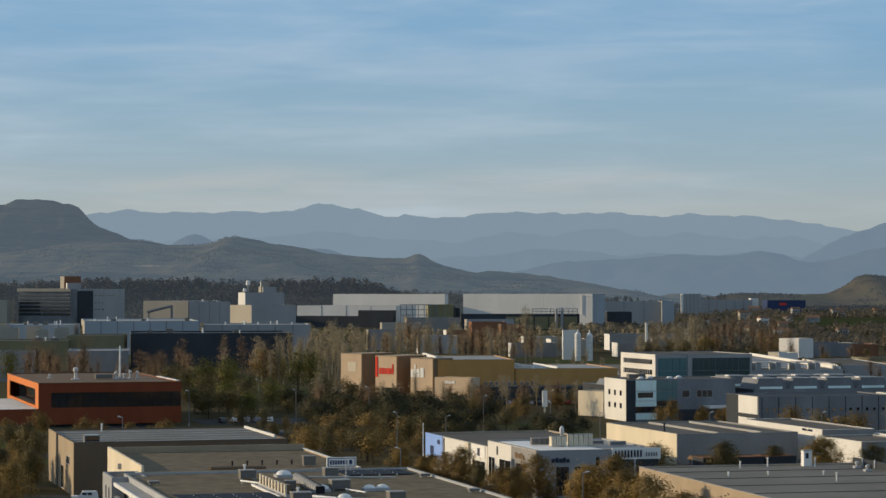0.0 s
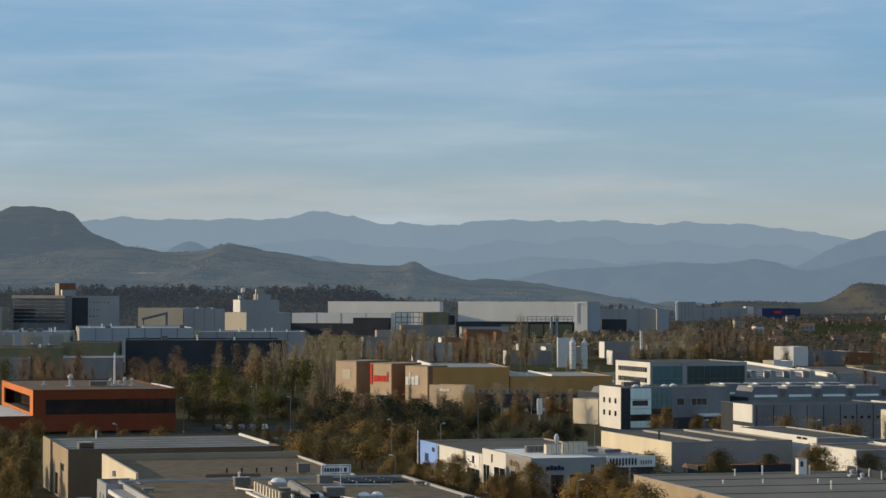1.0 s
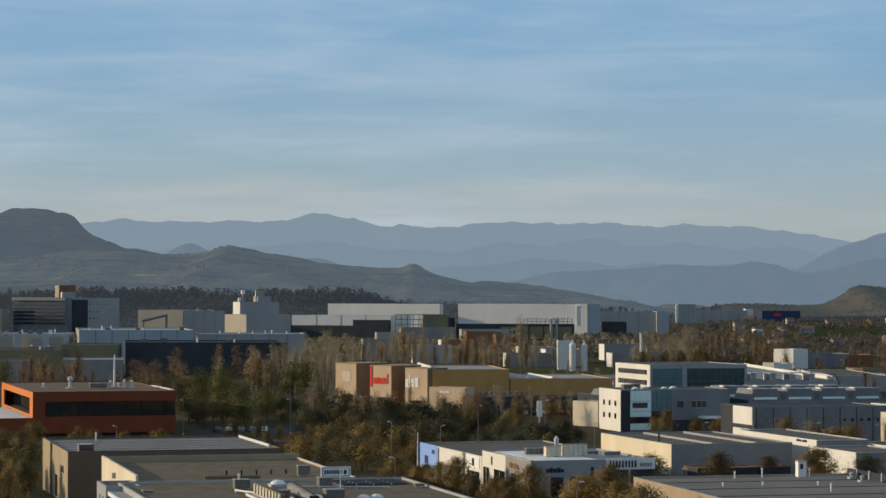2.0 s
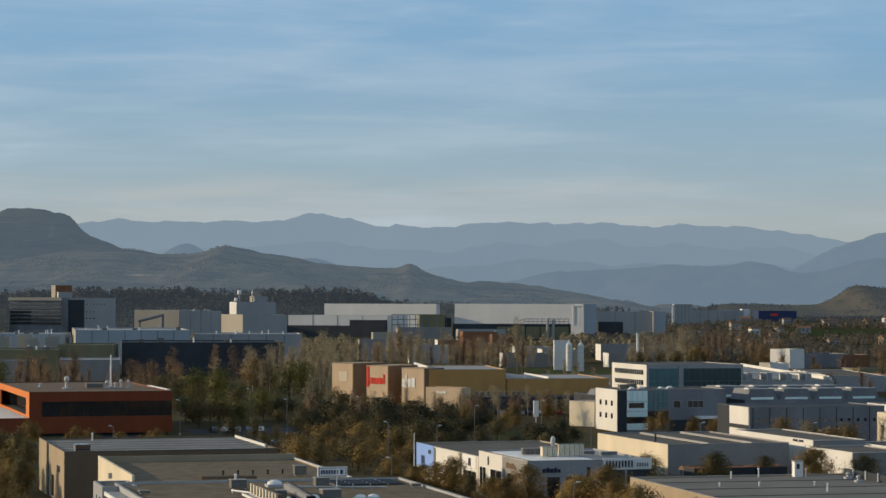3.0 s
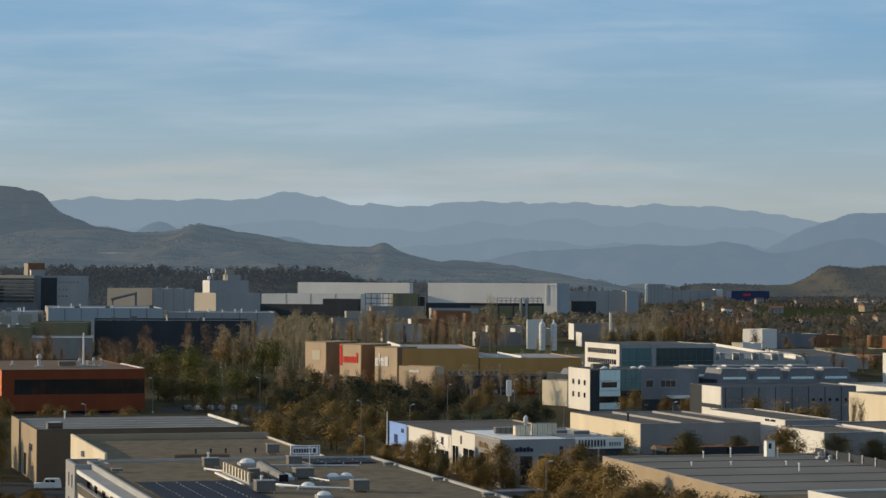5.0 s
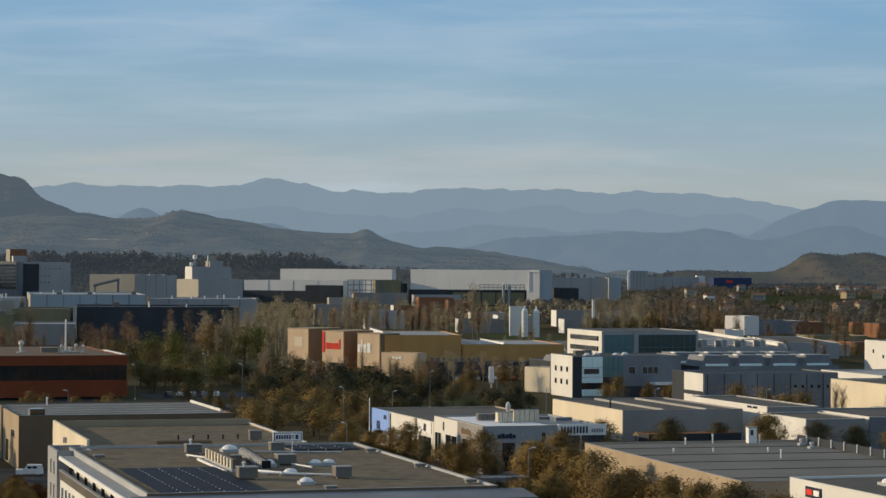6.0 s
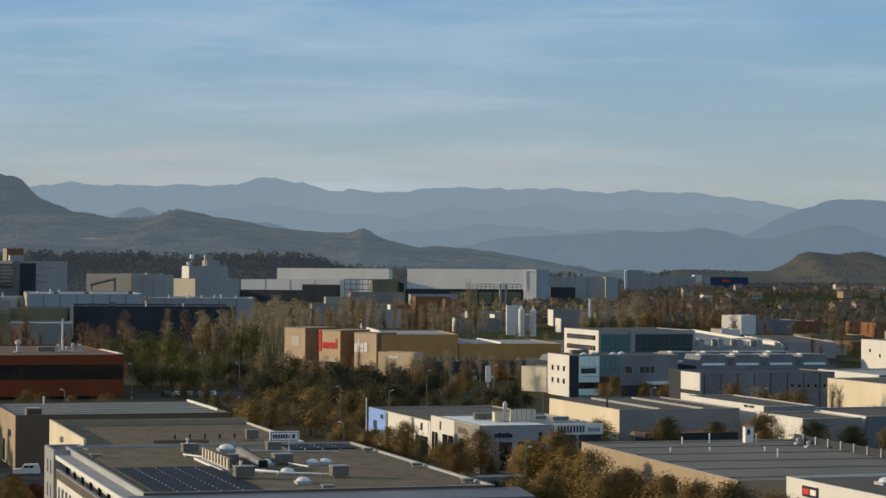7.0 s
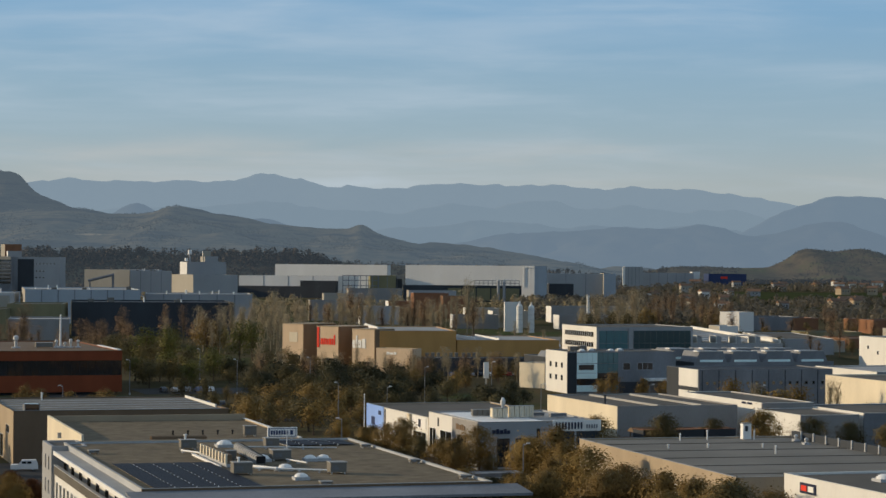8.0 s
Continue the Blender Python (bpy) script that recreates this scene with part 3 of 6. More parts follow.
def roof_pipe(m, length, r=0.16, mat="white_paint", label="pale insulated pipe laid along the roof"):
    ob = put("roof_pipe", m, label, "pipe", "roof machines")
    part("pipe", rod((0, 0, 0.3), (length, 0, 0.3), r, r, bmesh.new(), 10), M[mat], ob)
    k = 0.4
    while k < length:
        part("saddle", box(k, -0.2, -0.02, k + 0.2, 0.2, 0.3 - r), M["sheet"], ob)
        k += 2.4
    return ob


roof_pipe(on(office, 16.5, 20.2, 10.8, -30), 9.0, 0.11)
roof_pipe(on(office, 16.0, 23.6, 10.8, -60), 5.5, 0.18)
roof_pipe(on(office, 21.3, 49.7, 10.8, -18), 12.0, 0.1, "metal", "thin steel pipe laid along the roof")
roof_pipe(on(office, 12.6, 46.0, 10.8, -70), 5.0, 0.12)
roof_pipe(on(office, 22.6, 30.6, 10.8, -75), 5.0, 0.1)
antenna = put("roof_antenna", on(office, 25.8, 44.4, 10.8), "thin white antenna rod on the roof", "antenna")
part("rod", tube(0.06, 0.04, -0.02, 3.0, 8), M["white_paint"], antenna)
part("foot", box(-0.3, -0.3, -0.02, 0.3, 0.3, 0.12), M["sheet"], antenna)
for x, y in ((36.6, 48.0), (36.6, 25.3), (36.6, 5.0), (19.6, 1.2), (1.0, 46.0)):
    air_unit(on(office, x, y, 10.8), 1.3, 1.0, 0.4, "low pale roof box beside the parapet")

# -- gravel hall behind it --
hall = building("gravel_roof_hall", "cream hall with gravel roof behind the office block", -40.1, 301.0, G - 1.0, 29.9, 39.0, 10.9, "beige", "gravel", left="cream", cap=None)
part("wall_head", box(0, 0, 10.903, 0.35, 39, 11.7), M["cream"], hall, "raised cream side parapet")
part("wall_head", box(0.353, 38.65, 10.903, 29.9, 39, 11.6), M["beige"], hall, "raised rear parapet")
part("coping", box(29.5, 0, 10.903, 29.95, 38.6, 11.0), M["white"], hall)
part("wall_lamp", box(-0.5, 8, 9.6, -0.003, 8.4, 10.4), M["sheet"], hall)
part("wall_lamp", box(-0.5, 22, 9.6, -0.003, 22.4, 10.4), M["sheet"], hall)
for k in range(5):
    pipe_vent(on(hall, 14.0 + 2.1 * k, 10.5, 10.7), 0.5, 0.12, "black", "short black roof vent pipe")
air_unit(on(hall, 23.2, 6.0, 10.7), 1.7, 1.1, 1.4, "white roof box with a dark lid")
for k in range(3):
    d_ = put("roof_pipe", on(hall, 9.6, 2.0 + 0.5 * k, 10.7), "dark insulated pipe along the roof edge", "pipe", "roof machines")
    part("pipe", box(0, 0, -0.02, 7.6, 0.3, 0.5, bevel=0.08), M["dark_brown"], d_)
board = part("sign_board", box(25.1, -0.35, 11.0, 29.2, -0.1, 12.4), M["white_paint"], hall, "white name board with blue bars")
part("sign_post", box(25.7, -0.3, 10.2, 25.85, -0.003, 11.0), M["sheet"], hall)
part("sign_post", box(28.4, -0.3, 10.2, 28.55, -0.003, 11.0), M["sheet"], hall)
part("sign_border", box(25.25, -0.40, 11.12, 29.05, -0.353, 12.28), M["blue"], board)
part("sign_field", box(25.35, -0.43, 11.2, 28.95, -0.403, 12.2), M["white_paint"], board)
bm = bmesh.new()
for k in range(7):
    box(25.5 + 0.36 * k, -0.47, 11.42, 25.76 + 0.36 * k, -0.433, 11.98, bm)
part("lettering", bm, M["blue"], board)
part("sign_mark", profile([(-0.47, 11.4), (-0.433, 11.4), (-0.433, 12.0), (-0.47, 12.0)], 28.2, 28.6), M["blue"], board)

# -- brown depot --
# front darker than the beige side: its shade is put into the colour
depot = building("brown_depot", "brown rendered depot with grey sheet roof", -62.7, 384.4, G, 37, 37, 9.2, "dark_brown", "grey_roof", left="beige", cap="felt")
# dark strip stands for the shaded recess at the wall joint
part("wall_joint", box(-0.05, 23.5, 0, -0.004, 24.6, 9.2), M["dark"], depot)
part("wall_bay", box(-0.3, 24.6, 0, -0.003, 37, 9.4), M["beige"], depot)
window(depot, "left", 15, 0.2, 4, 4.0)
window(depot, "left", 6, 5.0, 5, 1.4, bars=2)
rl = put("roof_light", on(depot, 2.2, 3.0, 9.0), "dark glazed rooflight box", "rooflight")
part("frame", box(0, 0, -0.02, 2.6, 2.6, 1.15), M["slate"], rl)
part("glazing", profile([(-0.05, 0.2), (-0.003, 0.2), (-0.003, 1.1), (-0.05, 1.1)], 0.15, 2.45), M["glass"], rl)
part("glazing", box(0.15, 0.15, 1.153, 2.45, 2.45, 1.2), M["glass"], rl)
for k in range(5):
    part("roof_seam", box(0.4, 4 + 6.6 * k, 9.003, 36.6, 4.35 + 6.6 * k, 9.06), M["sheet"], depot)
pipe_vent(on(depot, 9.0, 33.0, 9.0), 1.3, 0.16)
# added white strip: sunlight on the parapet's inner face, as colour
part("roof_upstand", box(36.3, 8, 9.003, 36.6, 36, 9.45), M["white"], depot, "white strip for the sunlit inner parapet face")

# -- red office --
RW, RD, RH = 36.9, 74.0, 11.3
red = thing("red_office", -103.5, 579, 0, 17.0, "rust-red clad office building with a long ribbon window", "office building")
FOOT.append((-103.5 - 24, 579 - 6, radians(17.0), RW + 24, RD))
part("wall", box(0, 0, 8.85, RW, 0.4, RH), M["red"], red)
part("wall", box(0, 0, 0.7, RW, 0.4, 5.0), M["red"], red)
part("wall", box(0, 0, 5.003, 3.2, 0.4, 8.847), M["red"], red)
# left side walls take the copy with painted sunlight
part("wall", box(0, 0.403, 9.6, 0.4, RD, RH), M["sunlit_red"], red)
part("wall", box(0, 0.403, 0.7, 0.4, RD, 5.3), M["sunlit_red"], red)
part("wall", box(0, 0.403, 5.303, 0.4, 7, 9.597), M["sunlit_red"], red)
part("wall", box(0, 68, 5.303, 0.4, RD, 9.597), M["sunlit_red"], red)
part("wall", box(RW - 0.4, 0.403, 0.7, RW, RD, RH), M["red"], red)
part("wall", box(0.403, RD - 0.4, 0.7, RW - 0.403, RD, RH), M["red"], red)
part("roof", box(0.403, 0.403, 10.3, RW - 0.403, RD - 0.403, 11.12), M["dark_brown"], red)
part("floor", box(0.403, 0.403, 4.6, RW - 0.403, RD - 0.403, 5.0), M["felt"], red)
part("ribbon_window", box(3.3, 0.22, 5.003, RW - 0.1, 0.3, 8.847), M["glass"], red)
for k in range(16):
    part("mullion", box(3.3 + 2.05 * k, 0.12, 5.003, 3.38 + 2.05 * k, 0.217, 8.847), M["black"], red)
part("blind", box(26.5, 0.31, 5.2, 29.5, 0.36, 6.2), M["white_paint"], red)
part("terrace_window", box(2.6, 5.0, 5.003, 2.75, 70, 9.6), M["glass"], red)
part("base_wall", box(1.2, 1.6, -0.5, RW - 1.2, RD - 1.6, 0.697), M["dark"], red, "dark recessed ground floor")
part("terrace", box(-24, 0.1, 0.7, -0.003, 60, 4.7), M["red"], red, "red plinth with terrace")
part("terrace_paving", box(-24, 0.4, 4.703, -0.3, 59, 4.8), M["white"], red)
part("terrace_base", box(-22.5, 1.5, -0.5, -0.6, 36, 0.697), M["dark"], red)
for a in ((-0.1, -0.1, RW + 0.1, 0.5), (-0.1, RD - 0.5, RW + 0.1, RD + 0.1), (-0.1, 0.5, 0.5, RD - 0.5), (RW - 0.5, 0.5, RW + 0.1, RD - 0.5)):
    part("coping", box(a[0], a[1], RH + 0.003, a[2], a[3], RH + 0.12), M["dark_brown"], red)
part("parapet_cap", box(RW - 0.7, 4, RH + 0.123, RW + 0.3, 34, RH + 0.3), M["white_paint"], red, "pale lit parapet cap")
cowl(on(red, 13.0, 26, 11.12), 3.4, 0.7)
cowl(on(red, 7.5, 38, 11.12), 1.2, 0.4)
mast = put("steel_chimney", on(red, 25.2, 28, 11.12), "tall thin white steel chimney on the roof", "chimney")
part("pipe", tube(0.28, 0.22, -0.02, 9.0, 12), M["white_paint"], mast)
part("foot", box(-0.7, -0.7, -0.02, 0.7, 0.7, 0.5), M["sheet"], mast)
for x, y, h in ((24.0, 27, 2.2), (28.0, 28, 2.4), (29.8, 27, 2.2), (26.6, 29, 1.5)):
    cowl(on(red, x, y, 11.12), h, 0.45)
air_unit(on(red, 18.5, 27, 11.12), 4.5, 2.0, 1.3, "pale slatted roof unit on a frame")

# -- brown store with three pylons --
store = building("brown_store", "long brown store with flat pale roof", -3.0, 708.5, 6, 25.6, 48, 13.4, "brown", "pale", cap="pale")
annex = building("brown_store_annex", "lower brown store annex with pale roof", 22.8, 712, 9, 33, 44, 10.5, "brown", "pale", cap="pale")
# white strips here put sunlight on the roof edges as colour
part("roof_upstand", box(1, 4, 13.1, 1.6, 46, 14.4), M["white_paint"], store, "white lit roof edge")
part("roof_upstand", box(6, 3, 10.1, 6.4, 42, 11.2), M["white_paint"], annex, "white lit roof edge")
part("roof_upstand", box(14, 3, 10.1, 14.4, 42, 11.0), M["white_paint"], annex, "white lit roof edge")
lobby = building("store_lobby", "low beige shop front beside the store", -2.6, 701, -35, 13.5, 5.0, 8.3, "sand", "pale", left="beige", cap="beige")
bars_sign(lobby, "front", 4.0, 6.4, ((1.0, 1), (1.2, 0.8), (0.9, 1)), 0.8, "sign_white", 0.0)
canopy = building("parking_canopy", "long dark parking canopy beside the store", 12.0, 694, 9, 40, 9, 5.6, "dark", "slate", cap=None)
for k in range(9):
    air_unit(on(canopy, 1.2 + 1.9 * k, 3.0 + (k % 3), 5.4), 1.0, 0.9, 1.5, "small white roof unit in a row")
for (px, py, hh, w, dd, nm) in ((-27.0, 755, 13.9, 9.6, 7.0, 0), (-14.8, 731, 13.8, 9.4, 7.0, 1), (-3.0, 707, 13.7, 9.4, 0.5, 2)):
    a = radians(-40)
    pyl = thing("store_pylon", px - w * math.cos(a), py - w * math.sin(a), 0, -40, "beige rendered pylon of the brown store with painted name", "store front", "store pylons")
    FOOT.append((px - w * math.cos(a), py - w * math.sin(a), a, w, dd))
    part("wall", box(0, 0, -0.5, w - 0.35, dd + 9, hh), M["sand"], pyl)
    # the shaded side is a separate dark wall: shade put into its colour
    part("wall", box(w - 0.347, 0.003, -0.5, w, dd + 9, hh - 0.003), M["dark_brown"], pyl, "side wall in brown darkened for its shade")
    part("coping", box(-0.15, -0.15, hh + 0.003, w + 0.1, dd + 9, hh + 0.2), M["beige"], pyl)
    part("shop_window", box(2.5, -0.12, 0.5, w - 1.5, -0.004, 3.6), M["glass"], pyl)
    if nm == 0:
        part("wall_panel", box(3.2, -0.08, 8.0, 6.8, -0.004, 11.2), M["cream"], pyl, "faded cream square panel")
    elif nm == 1:
        part("sign_mark", box(0.1, -0.2, 7.0, 1.0, -0.004, 13.6), M["sign_red"], pyl, "tall red painted mark")
        bars_sign(pyl, "front", 1.6, 8.0, ((0.9, 0.5), (0.5, 0.5), (0.5, 0.5), (0.5, 0.46), (0.95, 0.5), (0.5, 0.48), (0.55, 0.8)), 4.0, "sign_red", 0.0, 0.3)
    else:
        bars_sign(pyl, "front", 0.2, 7.8, ((1.2, 0.6), (0.5, 0.95), (1.3, 0.62), (1.4, 0.7)), 4.2, "sign_white", 0.0, 0.3)

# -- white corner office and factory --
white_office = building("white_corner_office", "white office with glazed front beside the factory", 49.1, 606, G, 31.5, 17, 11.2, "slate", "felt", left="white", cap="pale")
for zz in (6.7, 3.3):
    for k in range(3):
        window(white_office, "left", 3.4 + 4.4 * k, zz, 1.6, 1.5)
part("dark_bay", box(0.02, -0.05, 0, 2.6, -0.004, 10.9), M["dark"], white_office)
for i, (a, b, m_) in enumerate(((2.65, 8.6, "sky_glass"), (8.65, 14.6, "teal"))):
    for r_, (z0, z1) in enumerate(((0.4, 2.2), (2.25, 3.9), (5.45, 8.0), (8.05, 11.0))):
        for k in range(4):
            w = (b - a) / 4
            part("glass_panel", box(a + k * w + 0.04, -0.16, z0 + 0.04, a + (k + 1) * w - 0.04, -0.004, z1 - 0.04), M[m_ if r_ != 1 else "glass"], white_office)
    part("ribbon_window", box(a, -0.14, 3.95, b, -0.004, 5.4), M["glass"] if i else M["sky_glass"], white_office)
part("ribbon_window", box(3.2, -0.2, 6.3, 7.6, -0.165, 7.7), M["glass"], white_office)
window(white_office, "front", 16.0, 6.2, 2.2, 2.0)
window(white_office, "front", 20.2, 6.2, 4.6, 2.0, bars=2)
part("canopy", box(22, -5, 3.4, 33, -0.004, 4.0), M["white_paint"], white_office, "white loading canopy")
part("dock", box(14.8, -0.3, 0, 21.5, -0.004, 3.0), M["dark"], white_office)
# left wall darkened as painted shade, so the sun does not brighten it
factory = building("factory_hall", "blue-grey panelled factory hall", 77.4, 555, G, 36.5, 20, 9.0, "slate", "dark", left="dark", cap="slate")
for k in range(8):
    part("panel_joint", box(0.8 + 4.5 * k, -0.08, 0, 1.0 + 4.5 * k, -0.004, 8.8), M["dark"], factory)
    for j in range(2):
        window(factory, "front", 1.8 + 4.5 * k + 2.0 * j, 5.2, 0.9, 0.9, frame_mat="slate")
part("white_wall", box(-0.15, 0.4, 4.6, -0.004, 12, 9.0), M["white"], factory, "white rendered corner of the side wall")
part("white_wall", box(-0.15, 0.4, 0.2, -0.004, 12, 3.6), M["white"], factory)
part("wall_band", box(-0.12, 0.4, 3.603, -0.004, 12, 4.597), M["dark"], factory)
part("door_frame", box(-0.22, 5.6, 0.2, -0.153, 6.1, 3.6), M["dark"], factory)
# left walls of both halls darkened as shade in the same way
rear_hall = building("roof_light_hall", "long factory hall with rows of white-edged rooflights", 84.5, 614.5, G, 42, 42, 8.2, "slate", "felt", left="dark", cap="slate")
side_hall = building("rear_workshop", "factory workshop with rooflights behind the office", 57, 641, G, 25, 52, 7.0, "slate", "felt", left="dark", cap="slate")


def roof_monitor(m, w, d, h):
    ob = put("roof_monitor", m, "raised rooflight with a bright window strip and white edge", "rooflight", "factory rooflights")
    bm = bmesh.new()
    lo = [bm.verts.new(p) for p in ((0, 0, -0.02), (w, 0, -0.02), (w, d, -0.02), (0, d, -0.02))]
    hi = [bm.verts.new(p) for p in ((w * 0.13, 0.15, h), (w * 0.87, 0.15, h), (w * 0.87, d - 0.15, h), (w * 0.13, d - 0.15, h))]
    bm.faces.new(lo[::-1]), bm.faces.new(hi)
    for i in range(4):
        bm.faces.new((lo[i], lo[(i + 1) % 4], hi[(i + 1) % 4], hi[i]))
    part("hood", bm, M["slate"], ob)
    # bright strip: the sky's reflection is painted in the glass colour
    part("strip_window", box(w * 0.14, -0.06, 0.2, w * 0.86, 0.0, 0.85), M["sky_glass"], ob)
    part("edge", box(w * 0.13, 0.1, h + 0.003, w * 0.87, 0.5, h + 0.12), M["white"], ob)
    # white left edge paints the sunlight that catches the hood
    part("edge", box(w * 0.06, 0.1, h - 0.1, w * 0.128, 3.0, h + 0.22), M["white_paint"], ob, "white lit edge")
    return ob


for row in range(2):
    for k in range(4):
        roof_monitor(on(rear_hall, 1.0 + 10.2 * k, 1.5 + 19.5 * row, 8.0), 9.4, 11.0, 3.1)
for row in range(3):
    for k in range(2):
        roof_monitor(on(side_hall, 1.5 + 11.5 * k, 2.0 + 16.5 * row, 6.8), 9.0, 9.5, 1.75)
for k in range(4):
    roof_dome(on(white_office, 6 + 4.2 * k, 5.0 + (k % 2) * 4, 11.0), 0.9)
air_unit(on(white_office, 3.4, 7.0, 11.0), 2.2, 2.0, 1.3)
air_unit(on(white_office, 6.2, 7.0, 11.0), 2.0, 2.0, 1.5)

rear_office = building("striped_office", "white office with dark ribbon windows and teal glass", 69.9, 744, G, 34.4, 32.5, 14.0, "far_grey", "felt", left="white", cap="far_grey")
for zz in (10.7, 7.3, 3.9):
    rib = part("ribbon_window", box(-0.12, 3.0, zz, -0.004, 29.5, zz + 1.6), M["glass"], rear_office)
    for k in range(13):
        part("mullion", box(-0.2, 4.8 + 1.95 * k, zz, -0.123, 5.1 + 1.95 * k, zz + 1.6), M["sheet"], rib)
for a, b, m_ in ((0.8, 11.0, "teal"), (13.0, 33.6, "deep_teal")):
    n_ = int((b - a) / 2.05)
    for k in range(n_):
        for z0, z1 in ((1.0, 4.6), (4.7, 8.6), (8.7, 12.8)):
            w = (b - a) / n_
            part("glass_panel", box(a + k * w + 0.05, -0.14, z0, a + (k + 1) * w - 0.05, -0.004, z1), M[m_], rear_office)
part("pier", box(11.2, -0.5, 0, 12.7, -0.004, 13.8), M["far_grey"], rear_office)

pale_hall = building("pale_roof_hall", "long hall with a pale sheet roof and white dormers", 98, 784, 2.6, 41, 175, 7.6, "far_grey", "pale", cap="white")
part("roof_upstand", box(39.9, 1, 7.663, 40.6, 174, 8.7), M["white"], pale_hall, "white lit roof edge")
for k in range(7):
    part("roof_seam", box(1.0, 14 + 22 * k, 7.403, 39.5, 14.6 + 22 * k, 7.75), M["sheet"], pale_hall)
for k in range(5):
    dm = put("roof_dormer", on(pale_hall, 4.0 + 6.9 * k, 0.6, 7.4), "grey boxed roof dormer with a white sunlit side", "dormer", "roof dormers")
    part("wall", box(0, 0, -0.02, 1.6, 13, 2.4), M["far_grey"], dm)
    # white plate puts sunlight on the dormer's left face as colour
    part("gable", box(-0.2, -0.1, -0.02, -0.003, 13.1, 2.6), M["white"], dm)
    part("roof", box(-0.2, -0.2, 2.603, 5.6, 13.2, 2.75), M["pale"], dm)
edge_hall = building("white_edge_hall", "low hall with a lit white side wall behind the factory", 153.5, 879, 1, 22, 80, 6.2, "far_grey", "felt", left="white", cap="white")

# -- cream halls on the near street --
# grey fronts beside cream and white sides: shade put into the front colour
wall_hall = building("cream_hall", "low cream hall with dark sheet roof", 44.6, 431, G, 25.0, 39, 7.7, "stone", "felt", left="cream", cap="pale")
# pale ridges: sunlit seams of the dark roof, lightness put into the colour
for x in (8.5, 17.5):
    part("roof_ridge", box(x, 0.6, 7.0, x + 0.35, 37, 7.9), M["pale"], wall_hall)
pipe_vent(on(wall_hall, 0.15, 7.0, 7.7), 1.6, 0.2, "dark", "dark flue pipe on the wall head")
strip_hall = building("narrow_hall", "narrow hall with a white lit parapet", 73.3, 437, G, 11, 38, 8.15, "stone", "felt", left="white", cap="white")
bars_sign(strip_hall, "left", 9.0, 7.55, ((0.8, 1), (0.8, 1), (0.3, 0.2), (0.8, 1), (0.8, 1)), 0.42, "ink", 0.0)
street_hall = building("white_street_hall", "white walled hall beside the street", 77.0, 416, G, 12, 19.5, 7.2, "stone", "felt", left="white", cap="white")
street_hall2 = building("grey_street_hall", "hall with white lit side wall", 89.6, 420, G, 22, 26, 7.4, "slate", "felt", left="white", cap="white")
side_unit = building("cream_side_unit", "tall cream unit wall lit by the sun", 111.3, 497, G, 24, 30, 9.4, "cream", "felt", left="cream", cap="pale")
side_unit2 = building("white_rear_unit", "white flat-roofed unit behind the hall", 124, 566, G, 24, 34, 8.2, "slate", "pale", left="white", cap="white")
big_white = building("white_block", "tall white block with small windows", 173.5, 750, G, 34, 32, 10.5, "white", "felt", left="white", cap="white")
for k in range(4):
    window(big_white, "left", 4 + 7 * k, 4.6 + 1.6 * (k % 2), 1.2, 1.3)

# -- corner shop with sign --
# front in grey: its shade is put into the wall colour
shop = building("corner_shop", "low white corner shop with roof machines", 15.8, 381.5, G, 22, 28, 8.0, "far_grey", "pale", left="white", cap="pale")
part("grey_bay", box(-0.05, 0.02, 0, -0.004, 14, 7.95), M["stone"], shop, "grey painted corner bay")
for a, w in ((14.4, 6.6), (23.6, 3.8)):
    window(shop, "left", a, 0.3, w, 5.0, "glass", frame_mat="white_paint", bars=1)
part("wall_slit", box(-0.06, 21.8, 5.8, -0.004, 22.6, 7.3), M["dark"], shop)
window(shop, "left", 6.0, 0.4, 5.0, 4.8, frame_mat="black", at=-0.05, bars=1)
bars_sign(shop, "left", 11.5, 6.1, ((1.1, 1.0), (1.2, 0.85), (1.0, 1.0), (0.9, 0.8)), 0.95, "dark_brown", -0.05, 0.25)
window(shop, "front", 3.5, 0.4, 2.2, 4.8, frame_mat="black", bars=1)
window(shop, "front", 6.8, 0.4, 4.0, 4.8, frame_mat="black", bars=2)
bars_sign(shop, "front", 2.6, 6.0, ((0.6, 0.8), (0.5, 1.0), (0.6, 0.8), (0.5, 1.0), (0.5, 0.7)), 0.8, "ink", 0.0, 0.12)
window(shop, "front", 10.6, 5.2, 0.6, 1.6, frame_mat="black")
sign = part("sign_board", box(13.4, -0.35, 6.3, 22.2, -0.02, 8.2), M["sign_white"], shop, "white board with dark blocks for letters")
bars_sign(sign, "front", 13.9, 6.7, ((0.25, 0.9),) * 9, 1.25, "ink", -0.35, 0.32)
bars_sign(sign, "front", 19.5, 6.8, ((0.2, 0.5),) * 5, 1.25, "slate", -0.35, 0.25)
part("dark_bay", box(13.2, -0.12, 0.1, 21.9, -0.004, 6.25), M["dark"], shop, "dark glazed recess under the sign")
part("post", box(17.4, -0.3, 0, 17.7, -0.124, 6.297), M["sheet"], shop)
part("roof_upstand", box(2, 0.6, 7.803, 13, 27, 7.85), M["white_paint"], shop, "pale roofing sheet")
cowl(on(shop, 8.6, 12.0, 7.8), 3.6, 0.42)
for k in range(3):
    air_unit(on(shop, 6.2 + 0.95 * k, 10.5, 7.8), 0.85, 1.3, 1.8, "cream slatted roof unit", "cream")
